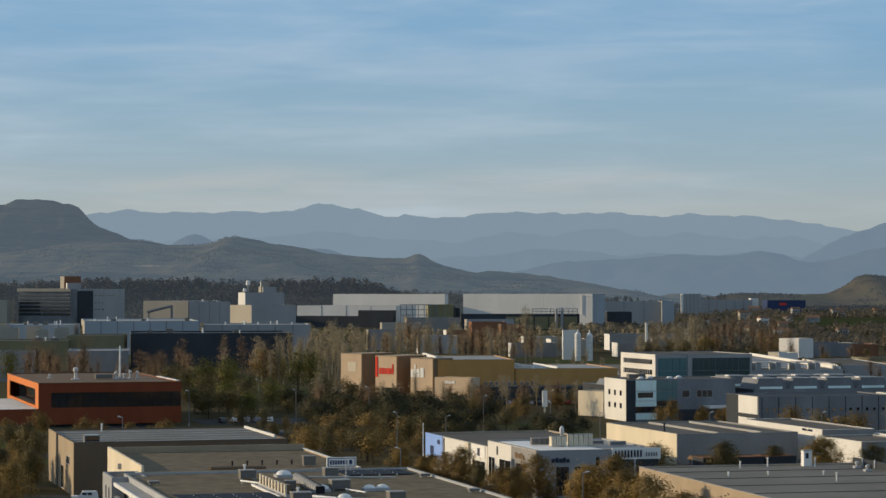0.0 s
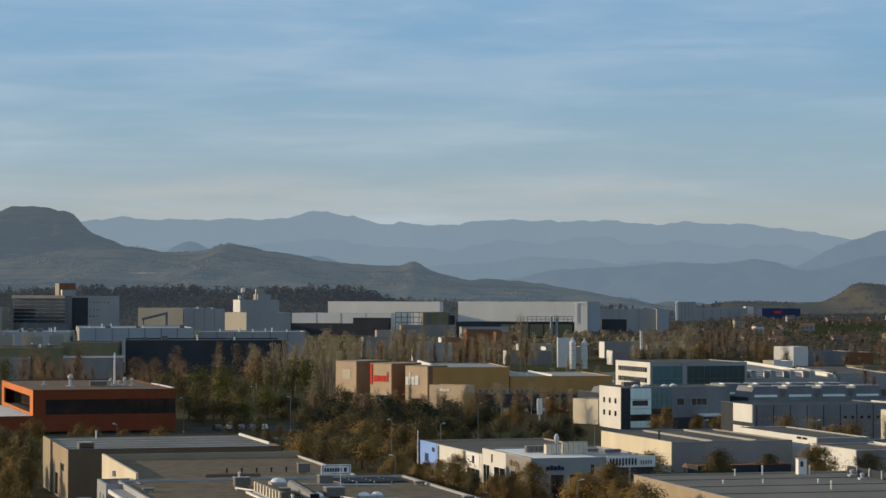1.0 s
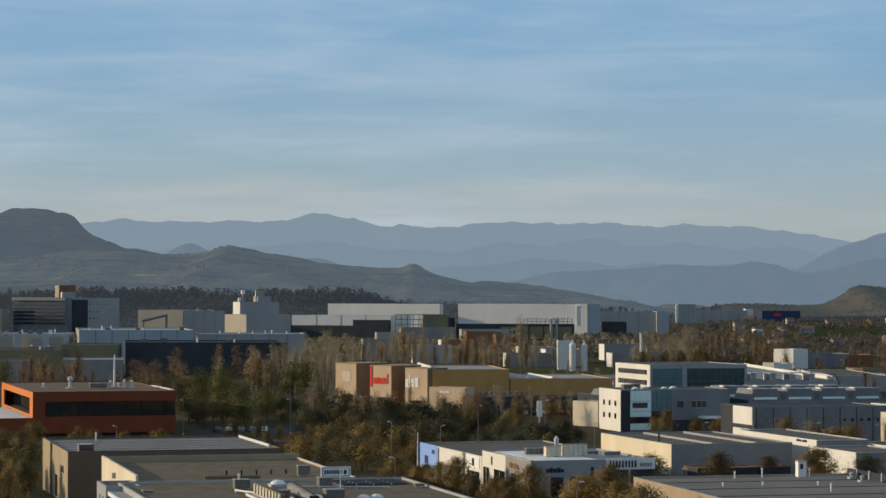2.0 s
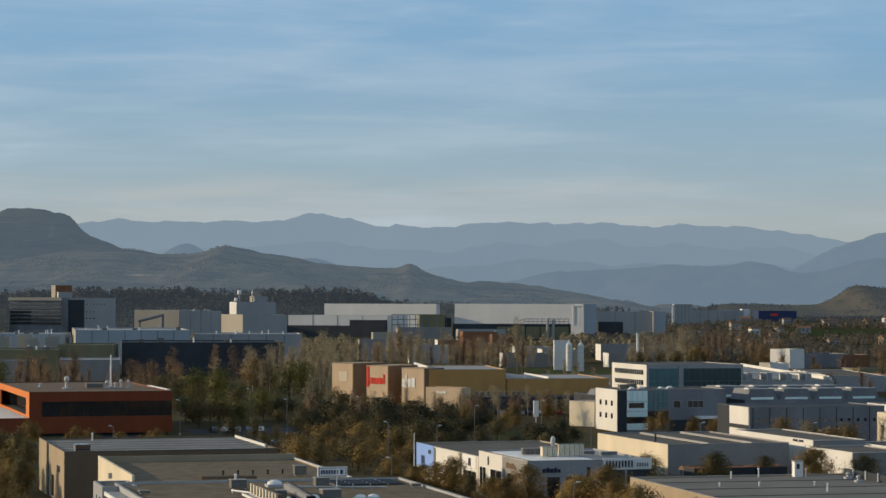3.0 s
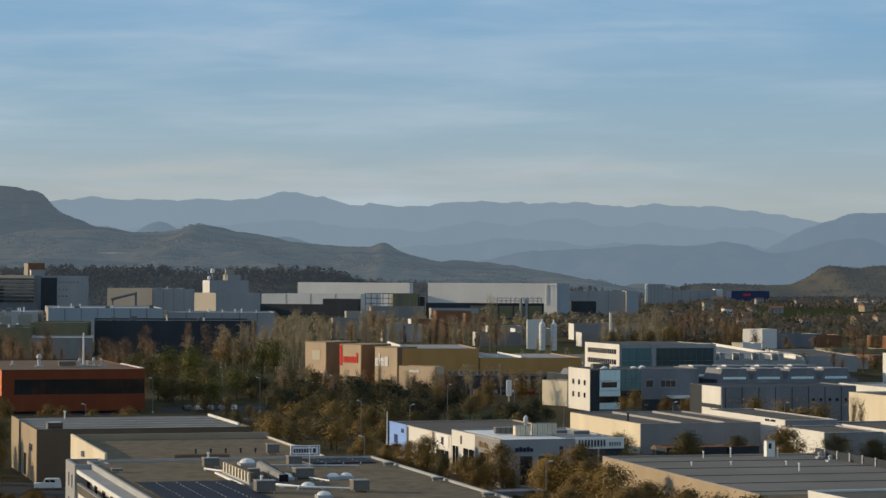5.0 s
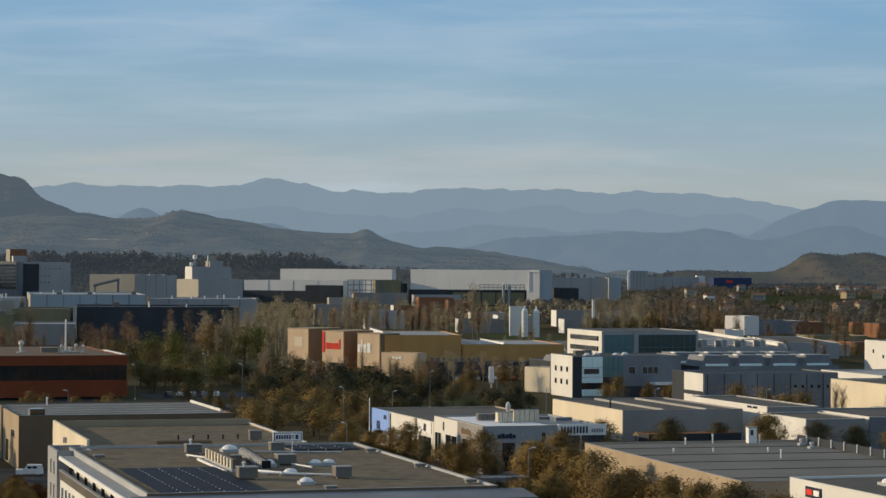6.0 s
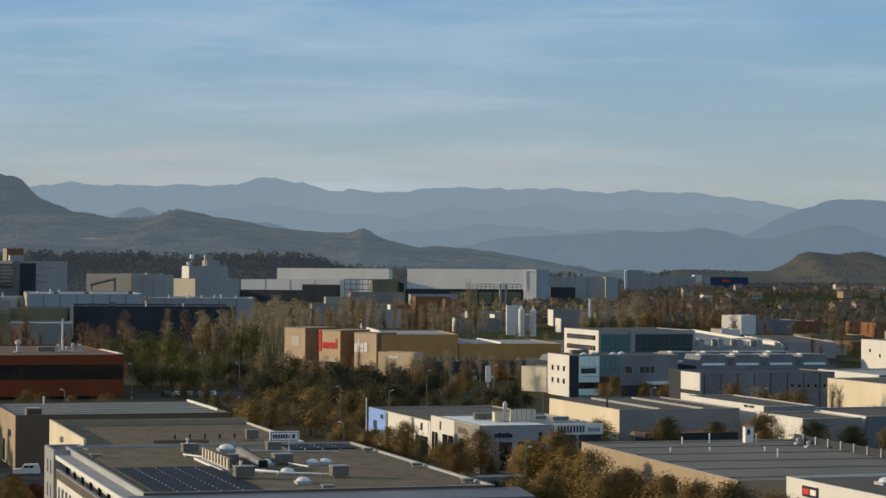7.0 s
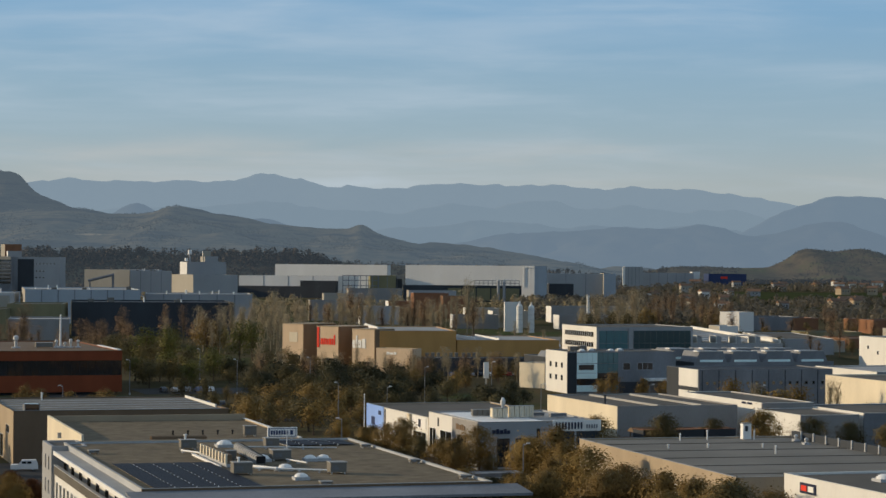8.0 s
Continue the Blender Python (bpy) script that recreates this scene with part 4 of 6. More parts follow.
for k in range(5):
    air_unit(on(shop, 9.6 + 0.9 * k, 11.0, 7.8), 0.8, 1.2, 2.1, "cream slatted roof unit", "cream")
for k in range(4):
    air_unit(on(shop, 4.4 + 0.95 * k, 16, 7.8), 0.85, 1.0, 1.2)
for x, y, w in ((14.5, 14.0, 2.6), (17.2, 11.0, 3.0), (13.0, 20.0, 2.4)):
    air_unit(on(shop, x, y, 7.8), w, 1.2, 0.7, "low dark roof box", "slate")
wing = building("shop_wing", "long low white shop wing with dark roof", 8.1, 409.6, G, 26, 42, 6.8, "beige", "felt", left="white", cap="pale")
part("blue_panel", box(-0.12, 29.5, 2.4, -0.004, 41.7, 6.9), M["sky_blue"], wing, "light blue painted wall panel")
part("blue_mark", box(-0.16, 31.0, 5.2, -0.124, 33.0, 6.0), M["blue"], wing)
part("blue_mark", box(-0.16, 35.5, 3.0, -0.124, 38.0, 4.6), M["blue"], wing)
part("wall_pier", box(-0.5, 10.8, -0.3, -0.003, 12.4, 6.8), M["cream"], wing)
part("dark_bay", box(-0.06, 28.2, 0, -0.004, 29.0, 6.6), M["dark"], wing)
part("sign_field", box(-0.12, 1.5, 4.5, -0.004, 9.5, 6.6), M["white_paint"], wing)
part("sign_mark", box(-0.18, 4.6, 4.8, -0.123, 6.0, 6.2), M["ink"], wing)
window(wing, "left", 1.6, 0.3, 8.0, 3.6, bars=2)
window(wing, "left", 13.3, 0.3, 8.0, 3.6, bars=2)
pole = thing("flag_pole", -3.95, 449.5, 0, 0, "white bare flag pole beside the shop", "flag pole")
part("pole", tube(0.13, 0.08, -0.2, 8.8, 10), M["white_paint"], pole)
part("base", tube(0.4, 0.35, -0.2, 0.3, 10), M["sheet"], pole)
kiosk = building("bus_shelter", "small dark glazed shelter under the trees", 13.5, 338, G, 8, 4, 3.4, "slate", "slate", cap=None, parapet=0.1)
window(kiosk, "front", 0.5, 0.4, 7.0, 2.4, bars=3)

# -- halls with grey roofs in front --
roof_hall = building("grey_roof_hall", "wide hall with grey felt roof and beige walls", 43.0, 275.0, 13.3, 34, 61, 9.0, "beige", "grey_roof", left="beige", cap="pale")
for k in range(5):
    part("roof_seam", box(0.5, 6 + 11.5 * k, 8.803, 33.4, 6.25 + 11.5 * k, 8.88), M["felt"], roof_hall)
for x, y, h in ((14.7, 58.0, 1.2), (19.4, 59.0, 1.7), (26.5, 58.0, 1.6), (19.5, 33.5, 1.4), (8.0, 45, 0.6), (14.0, 45, 0.6), (22.0, 44, 0.6)):
    pipe_vent(on(roof_hall, x, y, 8.8), h * 0.75, 0.11)
st = put("roof_stack", on(roof_hall, 25.0, 58.6, 8.8), "white boxed roof stack with a dark opening", "chimney")
part("casing", box(0, 0, -0.02, 1.3, 1.1, 2.3), M["white_paint"], st)
part("opening", box(0.3, -0.05, 1.2, 0.75, -0.004, 2.0), M["dark"], st)
part("cap", box(-0.1, -0.1, 2.303, 1.4, 1.2, 2.42), M["pale"], st)
part("wall_poster", box(-0.1, 20, 3.5, -0.004, 29, 6.2), M["sign_white"], roof_hall, "pale poster with grey blocks")
bars_sign(roof_hall, "left", 42.0, 5.4, ((0.9, 1.0), (0.9, 0.8), (0.8, 1.0)), 1.6, "brick", 0.0)
part("ridge_wall", box(33.4, 6, 8.303, 33.9, 60, 9.9), M["dark"], roof_hall, "dark ribbed parapet")
for k in range(12):
    part("parapet_post", box(33.2, 7.5 + 4.4 * k, 8.85, 33.397, 7.8 + 4.4 * k, 10.1), M["sheet"], roof_hall)
for x, y in ((31.5, 54), (30.5, 48)):
    cowl(on(roof_hall, x, y, 8.8), 1.0, 0.32)
low_hall = building("white_unit", "white unit with grey roof and a small sign", 58.5, 233.5, G, 26, 38, 10.0, "white", "felt", left="white", cap="white")
sg = part("sign_board", box(-0.14, 29.6, 8.15, -0.004, 33.6, 9.4), M["ink"], low_hall, "small dark sign with red and white blocks")
part("sign_mark", box(-0.2, 31.8, 8.45, -0.143, 33.2, 9.1), M["sign_red"], sg)
part("sign_mark", box(-0.2, 30.0, 8.45, -0.143, 31.4, 9.1), M["sign_white"], sg)
part("shop_window", box(-0.1, 2, 0.5, -0.004, 18, 4.2), M["glass"], low_hall)
for k in range(3):
    roof_dome(on(low_hall, 8, 8 + 10 * k, 9.8), 1.1)

# -- small things between the halls --
carport = building("carport", "low carport with a dark red roof", 34.5, 409, G, 14, 5.5, 2.9, "dark", "brick", cap="brick", parapet=0.05)
for k in range(3):
    cp = building("carport", "low carport with a dark red roof", 47.5 + 6.2 * k, 413 + 1.8 * k, G, 5.6, 5.0, 4.5, "dark", "brick", cap="brick", parapet=0.05)
gazebo = thing("gazebo", 47.0, 420, 0, G, "dark open timber gazebo beside the hall", "gazebo")
for px, py in ((0, 0), (4, 0), (0, 3), (4, 3)):
    part("post", box(px - 0.1, py - 0.1, -0.2, px + 0.1, py + 0.1, 3.6), M["dark_brown"], gazebo)
part("roof", profile([(-0.5, 3.603), (1.5, 4.5), (3.5, 3.603)], -0.5, 4.5), M["dark_brown"], gazebo)
kiosk2 = building("white_kiosk", "small white flat-roofed kiosk", 44.0, 405, G, 2.2, 2.2, 2.8, "white", "felt", left="white", cap="pale", parapet=0.05)
shed_a = building("yard_shed", "small grey yard shed", 66.5, 398, G, 5, 3.5, 3.0, "stone", "felt", left="cream", cap="pale", parapet=0.05)
for k in range(14):
    fp = thing("fence_panel", 14.5 - 1.45 * k * 0.5, 352 + 5.0 * k, 0, 106, "dark metal fence panel beside the street", "fence", "street fence")
    part("post", box(0, 0, -0.2, 0.08, 0.08, 1.7), M["slate"], fp)
    part("rail", box(0.083, 0.02, 1.5, 4.9, 0.06, 1.58), M["slate"], fp)
    part("rail", box(0.083, 0.02, 0.3, 4.9, 0.06, 0.38), M["slate"], fp)
    bm = bmesh.new()
    for q in range(16):
        box(0.2 + 0.29 * q, 0.025, 0.383, 0.23 + 0.29 * q, 0.055, 1.497, bm)
    part("bar", bm, M["slate"], fp)


# ---- the far side of town ----
def far_block(name, label, x, y, w, d, h, walls, roof="pale", left=None, rot=0.0, joints=0, cap="far_grey", category="warehouse", right=None):
    ob = building(name, label, x, y, rot, w, d, h, walls, roof, left, cap, 0.5, category, right)
    for k in range(joints):
        a = w * (k + 1) / (joints + 1)
        part("panel_joint", box(a - 0.25, -0.2, 0, a + 0.25, -0.004, h - 0.2), M["slate"], ob)
    return ob


dark_hall = far_block("dark_warehouse", "long black-blue warehouse behind the trees", -143, 1035, 74, 60, 15.5, "dark", "dark", "olive", 8, cap="dark")
grey_shed = far_block("grey_workshop", "grey workshop with lean roof", -150, 905, 24, 40, 11.0, "stone", "pale", "stone", 8)
far_block("olive_hall", "olive clad hall with a pale roof edge", -168, 1010, 24, 40, 15.0, "olive", "felt", "olive", 4, cap="far_cream")
far_block("brown_low_hall", "low brown hall with flat roof", -215, 985, 50, 40, 13.2, "olive", "felt", "olive", 4, cap="pale")
far_block("grey_side_shed", "grey shed beside bare trees", -172, 870, 14, 30, 11.4, "stone", "felt", "stone", 8)
blue_hall = far_block("blue_grey_hall", "blue-grey panelled hall with pale gable", -195, 1230, 62, 110, 18.5, "blue_sheet", "pale", "far_cream", 10, 6, cap="sheet")
far_block("pale_low_shed", "pale low sheds with cluttered roofs", -255, 1290, 44, 60, 15.5, "blue_sheet", "pale", "far_white", 6, 4)
far_block("pale_low_shed", "pale low sheds with cluttered roofs", -135, 1280, 60, 60, 15.8, "far_grey", "pale", "far_white", 6, 5)
far_block("white_shed", "blue-grey shed with cream end wall", -262, 1330, 12, 60, 15, "blue_sheet", "pale", "far_cream", 4)
for x, y, w, h in ((-232, 1180, 10, 15.4), (-222, 1205, 8, 16.0), (-243, 1215, 9, 17), (-214, 1188, 6, 14.6), (-206, 1199, 7, 15.4)):
    far_block("flat_roof_shed", "small flat-roofed factory shed", x, y, w, 12, h, "far_cream", "pale", "far_white", 6)
# silo tower works
# mill: sunlight put into the pale left walls, shade into the grey fronts
works = far_block("mill_works", "grey mill building with pale gable", -166, 1960, 42, 48, 22.5, "far_grey", "felt", "far_cream", 28)
tower = far_block("mill_tower", "stepped mill tower with white roof tanks", -176, 2012, 38, 16, 33.5, "far_grey", "pale", "far_white", 28)
far_block("mill_upper_house", "upper storey of the mill tower", -161, 2021, 13, 10, 38.5, "far_grey", "pale", "far_cream", 28)
tank_top = thing("roof_tank", -174, 2018, 33.2, 0, "pair of white round tanks on a mast", "tank")
part("mast", tube(0.8, 0.8, -0.8, 7.0, 8), M["far_grey"], tank_top)
part("tank", tube(2.0, 1.6, 7.003, 11.0, 14), M["white_paint"], tank_top)
part("tank", tube(1.7, 1.4, 1.0, 4.0, 14, -3.0, 0), M["white_paint"], tank_top)
far_block("mill_penthouse", "pale lift house on the mill roof", -163, 2023, 7, 7, 43.5, "far_cream", "pale", "far_white", 8)
far_block("gabled_hall", "cream hall with grey side sheds", -287, 2165, 50, 60, 25.5, "far_cream", "felt", "far_cream", -25, right="far_grey")
far_block("grey_long_hall", "long grey clad hall with joints", -241, 2143, 39, 60, 24.5, "far_grey", "pale", "far_cream", 6, 3)
pipe_b = thing("conveyor", -264, 2125, 0, 0, "dark sloping conveyor beside a cream hall", "conveyor")
bm = bmesh.new()
rod((-14, 0, 15), (10, 0, 21), 1.4, 1.4, bm, 6)
part("belt_tube", bm, M["slate"], pipe_b)
part("leg", box(8, -1, -0.5, 10, 1, 21), M["slate"], pipe_b)
part("leg", box(-13, -1, -0.5, -12, 1, 15), M["slate"], pipe_b)
# left office
lo = far_block("glass_office_block", "flat-roofed office block with dark glass front", -372, 2300, 42, 80, 37, "far_grey", "felt", "glass", 4, cap="far_cream", category="office building")
lf = far_block("glass_office_wing", "office wing with banded dark glazing", -434, 2312, 62, 30, 37, "slate", "felt", "slate", -22, cap="far_cream", category="office building")
part("cornice", box(-1, -1.5, 34.2, 61.5, -0.01, 37.4), M["far_cream"], lf, "cream cornice band")
for k in range(6):
    part("ribbon_window", box(1, -0.4, 10 + 3.8 * k, 61, -0.01, 12.4 + 3.8 * k), M["glass"], lf)
part("dark_bay", box(0, -0.5, 0, 16, -0.01, 35), M["dark"], lo)
for zz in (29.5, 22.0, 15.5):
    for k in range(3 if zz < 29 else 6):
        window(lo, "front", 17.5 + 3.6 * k, zz, 1.8, 1.5)
# cream left wall puts sunlight on the brick tower as colour
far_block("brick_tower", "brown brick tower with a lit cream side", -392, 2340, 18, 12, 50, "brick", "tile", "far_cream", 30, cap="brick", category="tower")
far_block("roof_house", "white plant room on the office roof", -384, 2310, 14, 12, 43, "far_grey", "pale", "far_white", 15)
far_block("cream_side_shed", "cream shed beside the office block", -470, 2280, 30, 40, 25.5, "far_cream", "pale", "far_cream", 0)
# long white warehouses
far_block("long_white_warehouse", "long pale flat-roofed warehouse far off", -123, 2530, 138, 9, 31.5, "far_white", "pale", "far_white", -25, 0)
lw = far_block("white_logistics_hall", "white logistics hall over dark loading bays", -141, 2185, 104, 50, 20.8, "far_white", "pale", "far_white", -22, 3)
part("loading_bay", box(0, -6, -0.5, 104, -0.01, 11), M["dark"], lw, "dark loading bays")
part("loading_bay", box(66, -3, 11.003, 104, -0.01, 16.5), M["dark"], lw, "dark loading bays")
steel = thing("steel_gantry", -40, 2120, 0, 0, "dark open steel gantry beside the warehouse", "gantry")
for k in range(7):
    part("post", box(5.5 * k, 0, -0.5, 5.5 * k + 0.7, 0.7, 22), M["slate"], steel)
for zz in (12, 17, 21.5):
    part("beam", box(0, 0.05, zz, 33.7, 0.65, zz + 0.7), M["slate"], steel)
far_block("olive_tower_block", "olive and cream plant building", -14, 2120, 24, 30, 22, "olive", "felt", "olive", 4, 2, cap="olive")
far_block("glass_link", "dark framed link building", 2, 2130, 14, 20, 19, "dark", "felt", "olive", 0, 2)
# right end wall in blue-grey: its shade is put into the colour
hb = far_block("high_bay_warehouse", "tall ribbed white high-bay warehouse", 19, 2125, 130, 32, 32.2, "far_white", "pale", "far_white", -25, 0, right="blue_sheet")
for k in range(40):
    part("rib", box(1.2 + 3.2 * k, -0.1, 11, 1.6 + 3.2 * k, -0.004, 31.8), M["far_white"], hb)
part("corner_frame", box(119, -0.8, 13, 120, -0.36, 31.6), M["sign_white"], hb)
part("corner_frame", box(119, -0.8, 30.6, 130, -0.36, 31.6), M["sign_white"], hb)
part("side_door", box(130.004, 3, 0, 130.2, 28, 12), M["blue_sheet"], hb)
db = far_block("dark_base_hall", "dark olive low hall in front of the warehouse", 16, 2020, 106, 20, 14.2, "dark", "dark", "olive", 0, 0, cap="dark")
for k in range(5):
    part("wall_panel", box(40 + 13 * k, -0.3, 1, 52 + 13 * k, -0.004, 12), M["olive"], db)
gan = thing("pipe_gantry", 80, 2024, 14.1, 0, "dark pipe gantry on the low hall roof", "gantry")
for k in range(11):
    part("post", box(4 * k, 0, -0.1, 4 * k + 0.5, 0.5, 5), M["slate"], gan)
for zz in (2.2, 4.6):
    part("beam", box(0, 0.05, zz, 40.5, 0.45, zz + 0.5), M["slate"], gan)
for k in range(7):
    part("fan", tube(1.0, 0.8, 5.003, 6.4, 10, 16 + 3.4 * k, 0.2), M["white_paint"], gan)
for k in range(2):
    ch = thing("flue_stack", 101 + 5 * k, 2014, 0, 0, "grey steel flue stack by the hall", "chimney")
    part("pipe", tube(1.3, 1.2, -0.5, 19 - k, 12), M["far_grey"], ch)
    part("rim", tube(1.5, 1.5, 19.003 - k, 19.6 - k, 12), M["far_white"], ch)
far_block("grey_panel_warehouse", "grey clad hall with panel joints", 161, 2260, 60, 50, 24.5, "far_grey", "pale", "far_grey", -12, 2)
far_block("dark_link_shed", "dark low shed beside the warehouse", 158, 2180, 24, 30, 15, "dark", "dark", "dark", 0)
far_block("pale_side_shed", "pale blue shed with a cream end", 217, 2240, 12, 40, 25, "blue_sheet", "pale", "far_cream", 0)
apt = far_block("apartment_block", "grey apartment block with white end bay", 276, 2600, 21, 20, 31.5, "far_grey", "felt", "far_white", 0, 4, category="apartment building")
part("end_bay", box(-2.4, -0.6, -0.5, 0.4, 3, 31), M["far_white"], apt)
far_block("long_pale_shed", "long pale shed on the plain", 302, 2660, 62, 30, 24.5, "far_grey", "pale", "far_white", 0, 5)
far_block("white_cube", "white cube building on the plain", 365, 2680, 9, 20, 26, "far_white", "pale", "far_white", 0)
bl = far_block("blue_superstore", "dark blue superstore with a red sign", 373, 2600, 44, 40, 24, "blue", "blue", "blue", 0, cap="blue")
part("sign_board", box(14, -0.4, 18.5, 22, -0.01, 21), M["sign_red"], bl)
fl = thing("flue_stack", 117, 1300, 0, 0, "thin white steel flue stack", "chimney")
part("pipe", tube(0.9, 0.8, -0.5, 16.5, 12), M["far_white"], fl)
part("rim", tube(1.1, 1.1, 16.503, 17.0, 12), M["far_grey"], fl)
# silos
FOOT.append((48, 1040, 0.0, 44, 120))
for k, h in ((0, 13.2), (1, 12.8)):
    si = thing("silo", 67.4 + 5.8 * k, 1130, 0, 0, "tall white round silo on a skirt", "silo", "silos")
    part("shell", tube(1.6, 1.6, -0.5, h, 20), M["far_white"], si)
    part("cone", tube(1.6, 0.5, h + 0.003, h + 1.4, 20), M["far_white"], si)
    part("vent", tube(0.3, 0.3, h + 1.403, h + 2.6, 8), M["far_white"], si)
    bm = bmesh.new()
    for r_ in range(5):
        tube(1.66, 1.66, 1.5 + 2.5 * r_, 1.62 + 2.5 * r_, 20, bm=bm)
    part("hoop", bm, M["far_grey"], si)
far_block("silo_house", "white conveyor house above the silos", 61, 1150, 8, 8, 15.0, "far_white", "pale", "far_white", 0)
for x, y, w, d, h, a, b in ((-44, 1330, 22, 20, 12, "stone", "far_cream"), (-40, 1480, 26, 20, 14, "far_cream", "far_cream"), (2, 1290, 13, 20, 12.5, "brick", "far_white"), (18, 1420, 22, 20, 15.5, "brick", "brick"), (36, 1405, 16, 20, 14, "brick", "brick"),
                            (-14, 1260, 22, 24, 10, "far_grey", "far_white"), (46, 1260, 18, 20, 9.5, "far_cream", "far_white"), (36, 1190, 24, 14, 7.4, "stone", "far_white"), (58, 1215, 20, 20, 9, "far_cream", "far_white"), (92, 1190, 30, 20, 7.5, "stone", "far_white"),
                            (98, 1330, 50, 20, 9.5, "stone", "far_white"), (118, 1250, 22, 16, 9, "far_cream", "far_white"), (20, 1900, 40, 20, 11, "far_grey", "far_cream"), (-30, 1850, 44, 20, 13, "stone", "far_cream")):
    far_block("town_shed", "small town workshop with flat roof", x, y, w, d, h, a, "pale", b, 5)
far_block("white_gable_house", "white lit gable end among sheds", 176, 1184, 13, 12, 10.2, "far_white", "pale", "far_white", -48)
# east side sheds and houses
for x, y, w, d, h, a, rf in ((150, 1010, 9, 14, 9.2, "far_white", "pale"), (113, 980, 26, 24, 8.8, "far_grey", "felt"), (137, 960, 7, 10, 7.2, "far_cream", "pale"),
                             (188, 1195, 34, 30, 9.0, "slate", "dark"), (150, 930, 22, 24, 6.2, "olive", "felt"), (158, 880, 10, 16, 6.6, "far_white", "pale"), (218, 1200, 14, 20, 8.4, "brick", "tile"),
                             (190, 1010, 26, 20, 6.2, "olive", "felt"), (172, 905, 14, 30, 5.6, "far_cream", "felt"), (243, 1180, 5, 6, 9.0, "brick", "tile"), (196, 950, 22, 30, 5.2, "brick", "tile"), (232, 1010, 24, 20, 8.0, "far_cream", "tile"), (215, 890, 24, 26, 5.0, "far_grey", "pale"), (250, 1150, 24, 20, 9, "brick", "tile")):
    far_block("east_shed", "flat-roofed shed on the east side of town", x, y, w, d, h * 0.8, a, rf, "far_cream" if a not in ("dark", "olive", "blue", "brick") else a, 12)


def house(x, y, z, rot, w, d, h, wall_mat):
    ob = thing("house", x, y, z, rot, "small pale house with clay tile roof", "house", "houses on the plain")
    part("wall", box(0, 0, -2, w, d, h), M[wall_mat], ob)
    part("roof", profile([(-0.6, h + 0.003), (d / 2, h + d * 0.28), (d + 0.6, h + 0.003)], -0.5, w + 0.5), M["tile"], ob)
    for k in range(3):
        window(ob, "front", w * (0.15 + 0.28 * k), h * 0.45, 1.3, 1.6)
    return ob


# roof clutter on the far halls
clutter_rng = np.random.RandomState(21)
for bx, by, ba, bw, bd, bh in ((-195, 1230, 10, 62, 30, 18.0), (-255, 1290, 6, 44, 40, 15.0), (-135, 1280, 6, 60, 40, 15.3), (-143, 1035, 8, 74, 30, 15.0), (-241, 2143, 6, 39, 40, 24.0), (-215, 985, 4, 50, 30, 12.7)):
    base_m = pose(bx, by, 0, 0, 0, ba)
    for _ in range(7):
        m = base_m @ pose(clutter_rng.uniform(3, bw - 5), clutter_rng.uniform(2, bd * 0.7), bh)
        if clutter_rng.rand() < 0.5:
            air_unit(m, clutter_rng.uniform(1.8, 3.5), 2.0, clutter_rng.uniform(1.2, 2.4))
        else:
            pipe_vent(m, clutter_rng.uniform(1.5, 3.0), 0.35)

field = sheet_mesh("field", np.linspace(330, 560, 20), np.linspace(1950, 2220, 20), lambda x, y: lift(x, y) + 0.25,
                   land("green_field", [(0.040, 0.048, 0.022), (0.050, 0.060, 0.026), (0.065, 0.070, 0.034)], (0.02, 0.03, 0.02)))
FOOT.append((330, 1950, 0.0, 230, 270))
tagged(field, "green winter field on the plain", "field", kind="structure")
house_rng = np.random.RandomState(9)
for _ in range(48):
    y = house_rng.uniform(1700, 3000)
    x = y * house_rng.uniform(0.115, 0.235)
    if not (y > 2640):
        house(x, y, float(lift(x, y)), house_rng.uniform(-20, 50), house_rng.uniform(7, 13), house_rng.uniform(6, 9), house_rng.uniform(4, 7), ("far_cream", "beige", "far_white", "far_grey")[house_rng.randint(4)])
for _ in range(40):
    y = house_rng.uniform(2650, 3300)
    x = y * house_rng.uniform(-0.2, 0.11)
    house(x, y, float(lift(x, y)) + (8 if x < -100 else 3), house_rng.uniform(-20, 50), house_rng.uniform(9, 20), house_rng.uniform(8, 12), house_rng.uniform(5, 10), ("far_cream", "far_white", "far_white")[house_rng.randint(3)])
church = thing("church", 87, 3200, float(lift(87, 3200)), 10, "small pale church with a bell tower among houses", "church")
part("nave", box(0, 0, -2, 22, 10, 12), M["far_cream"], church)
part("roof", profile([(-0.5, 12.003), (5, 15.5), (10.5, 12.003)], -0.5, 22.5), M["tile"], church)
part("bell_tower", box(-4.5, 2, -2, -0.003, 7, 24), M["far_cream"], church)
part("spire", tube(3.0, 0.2, 24.003, 31, 4, -2.25, 4.5), M["tile"], church)


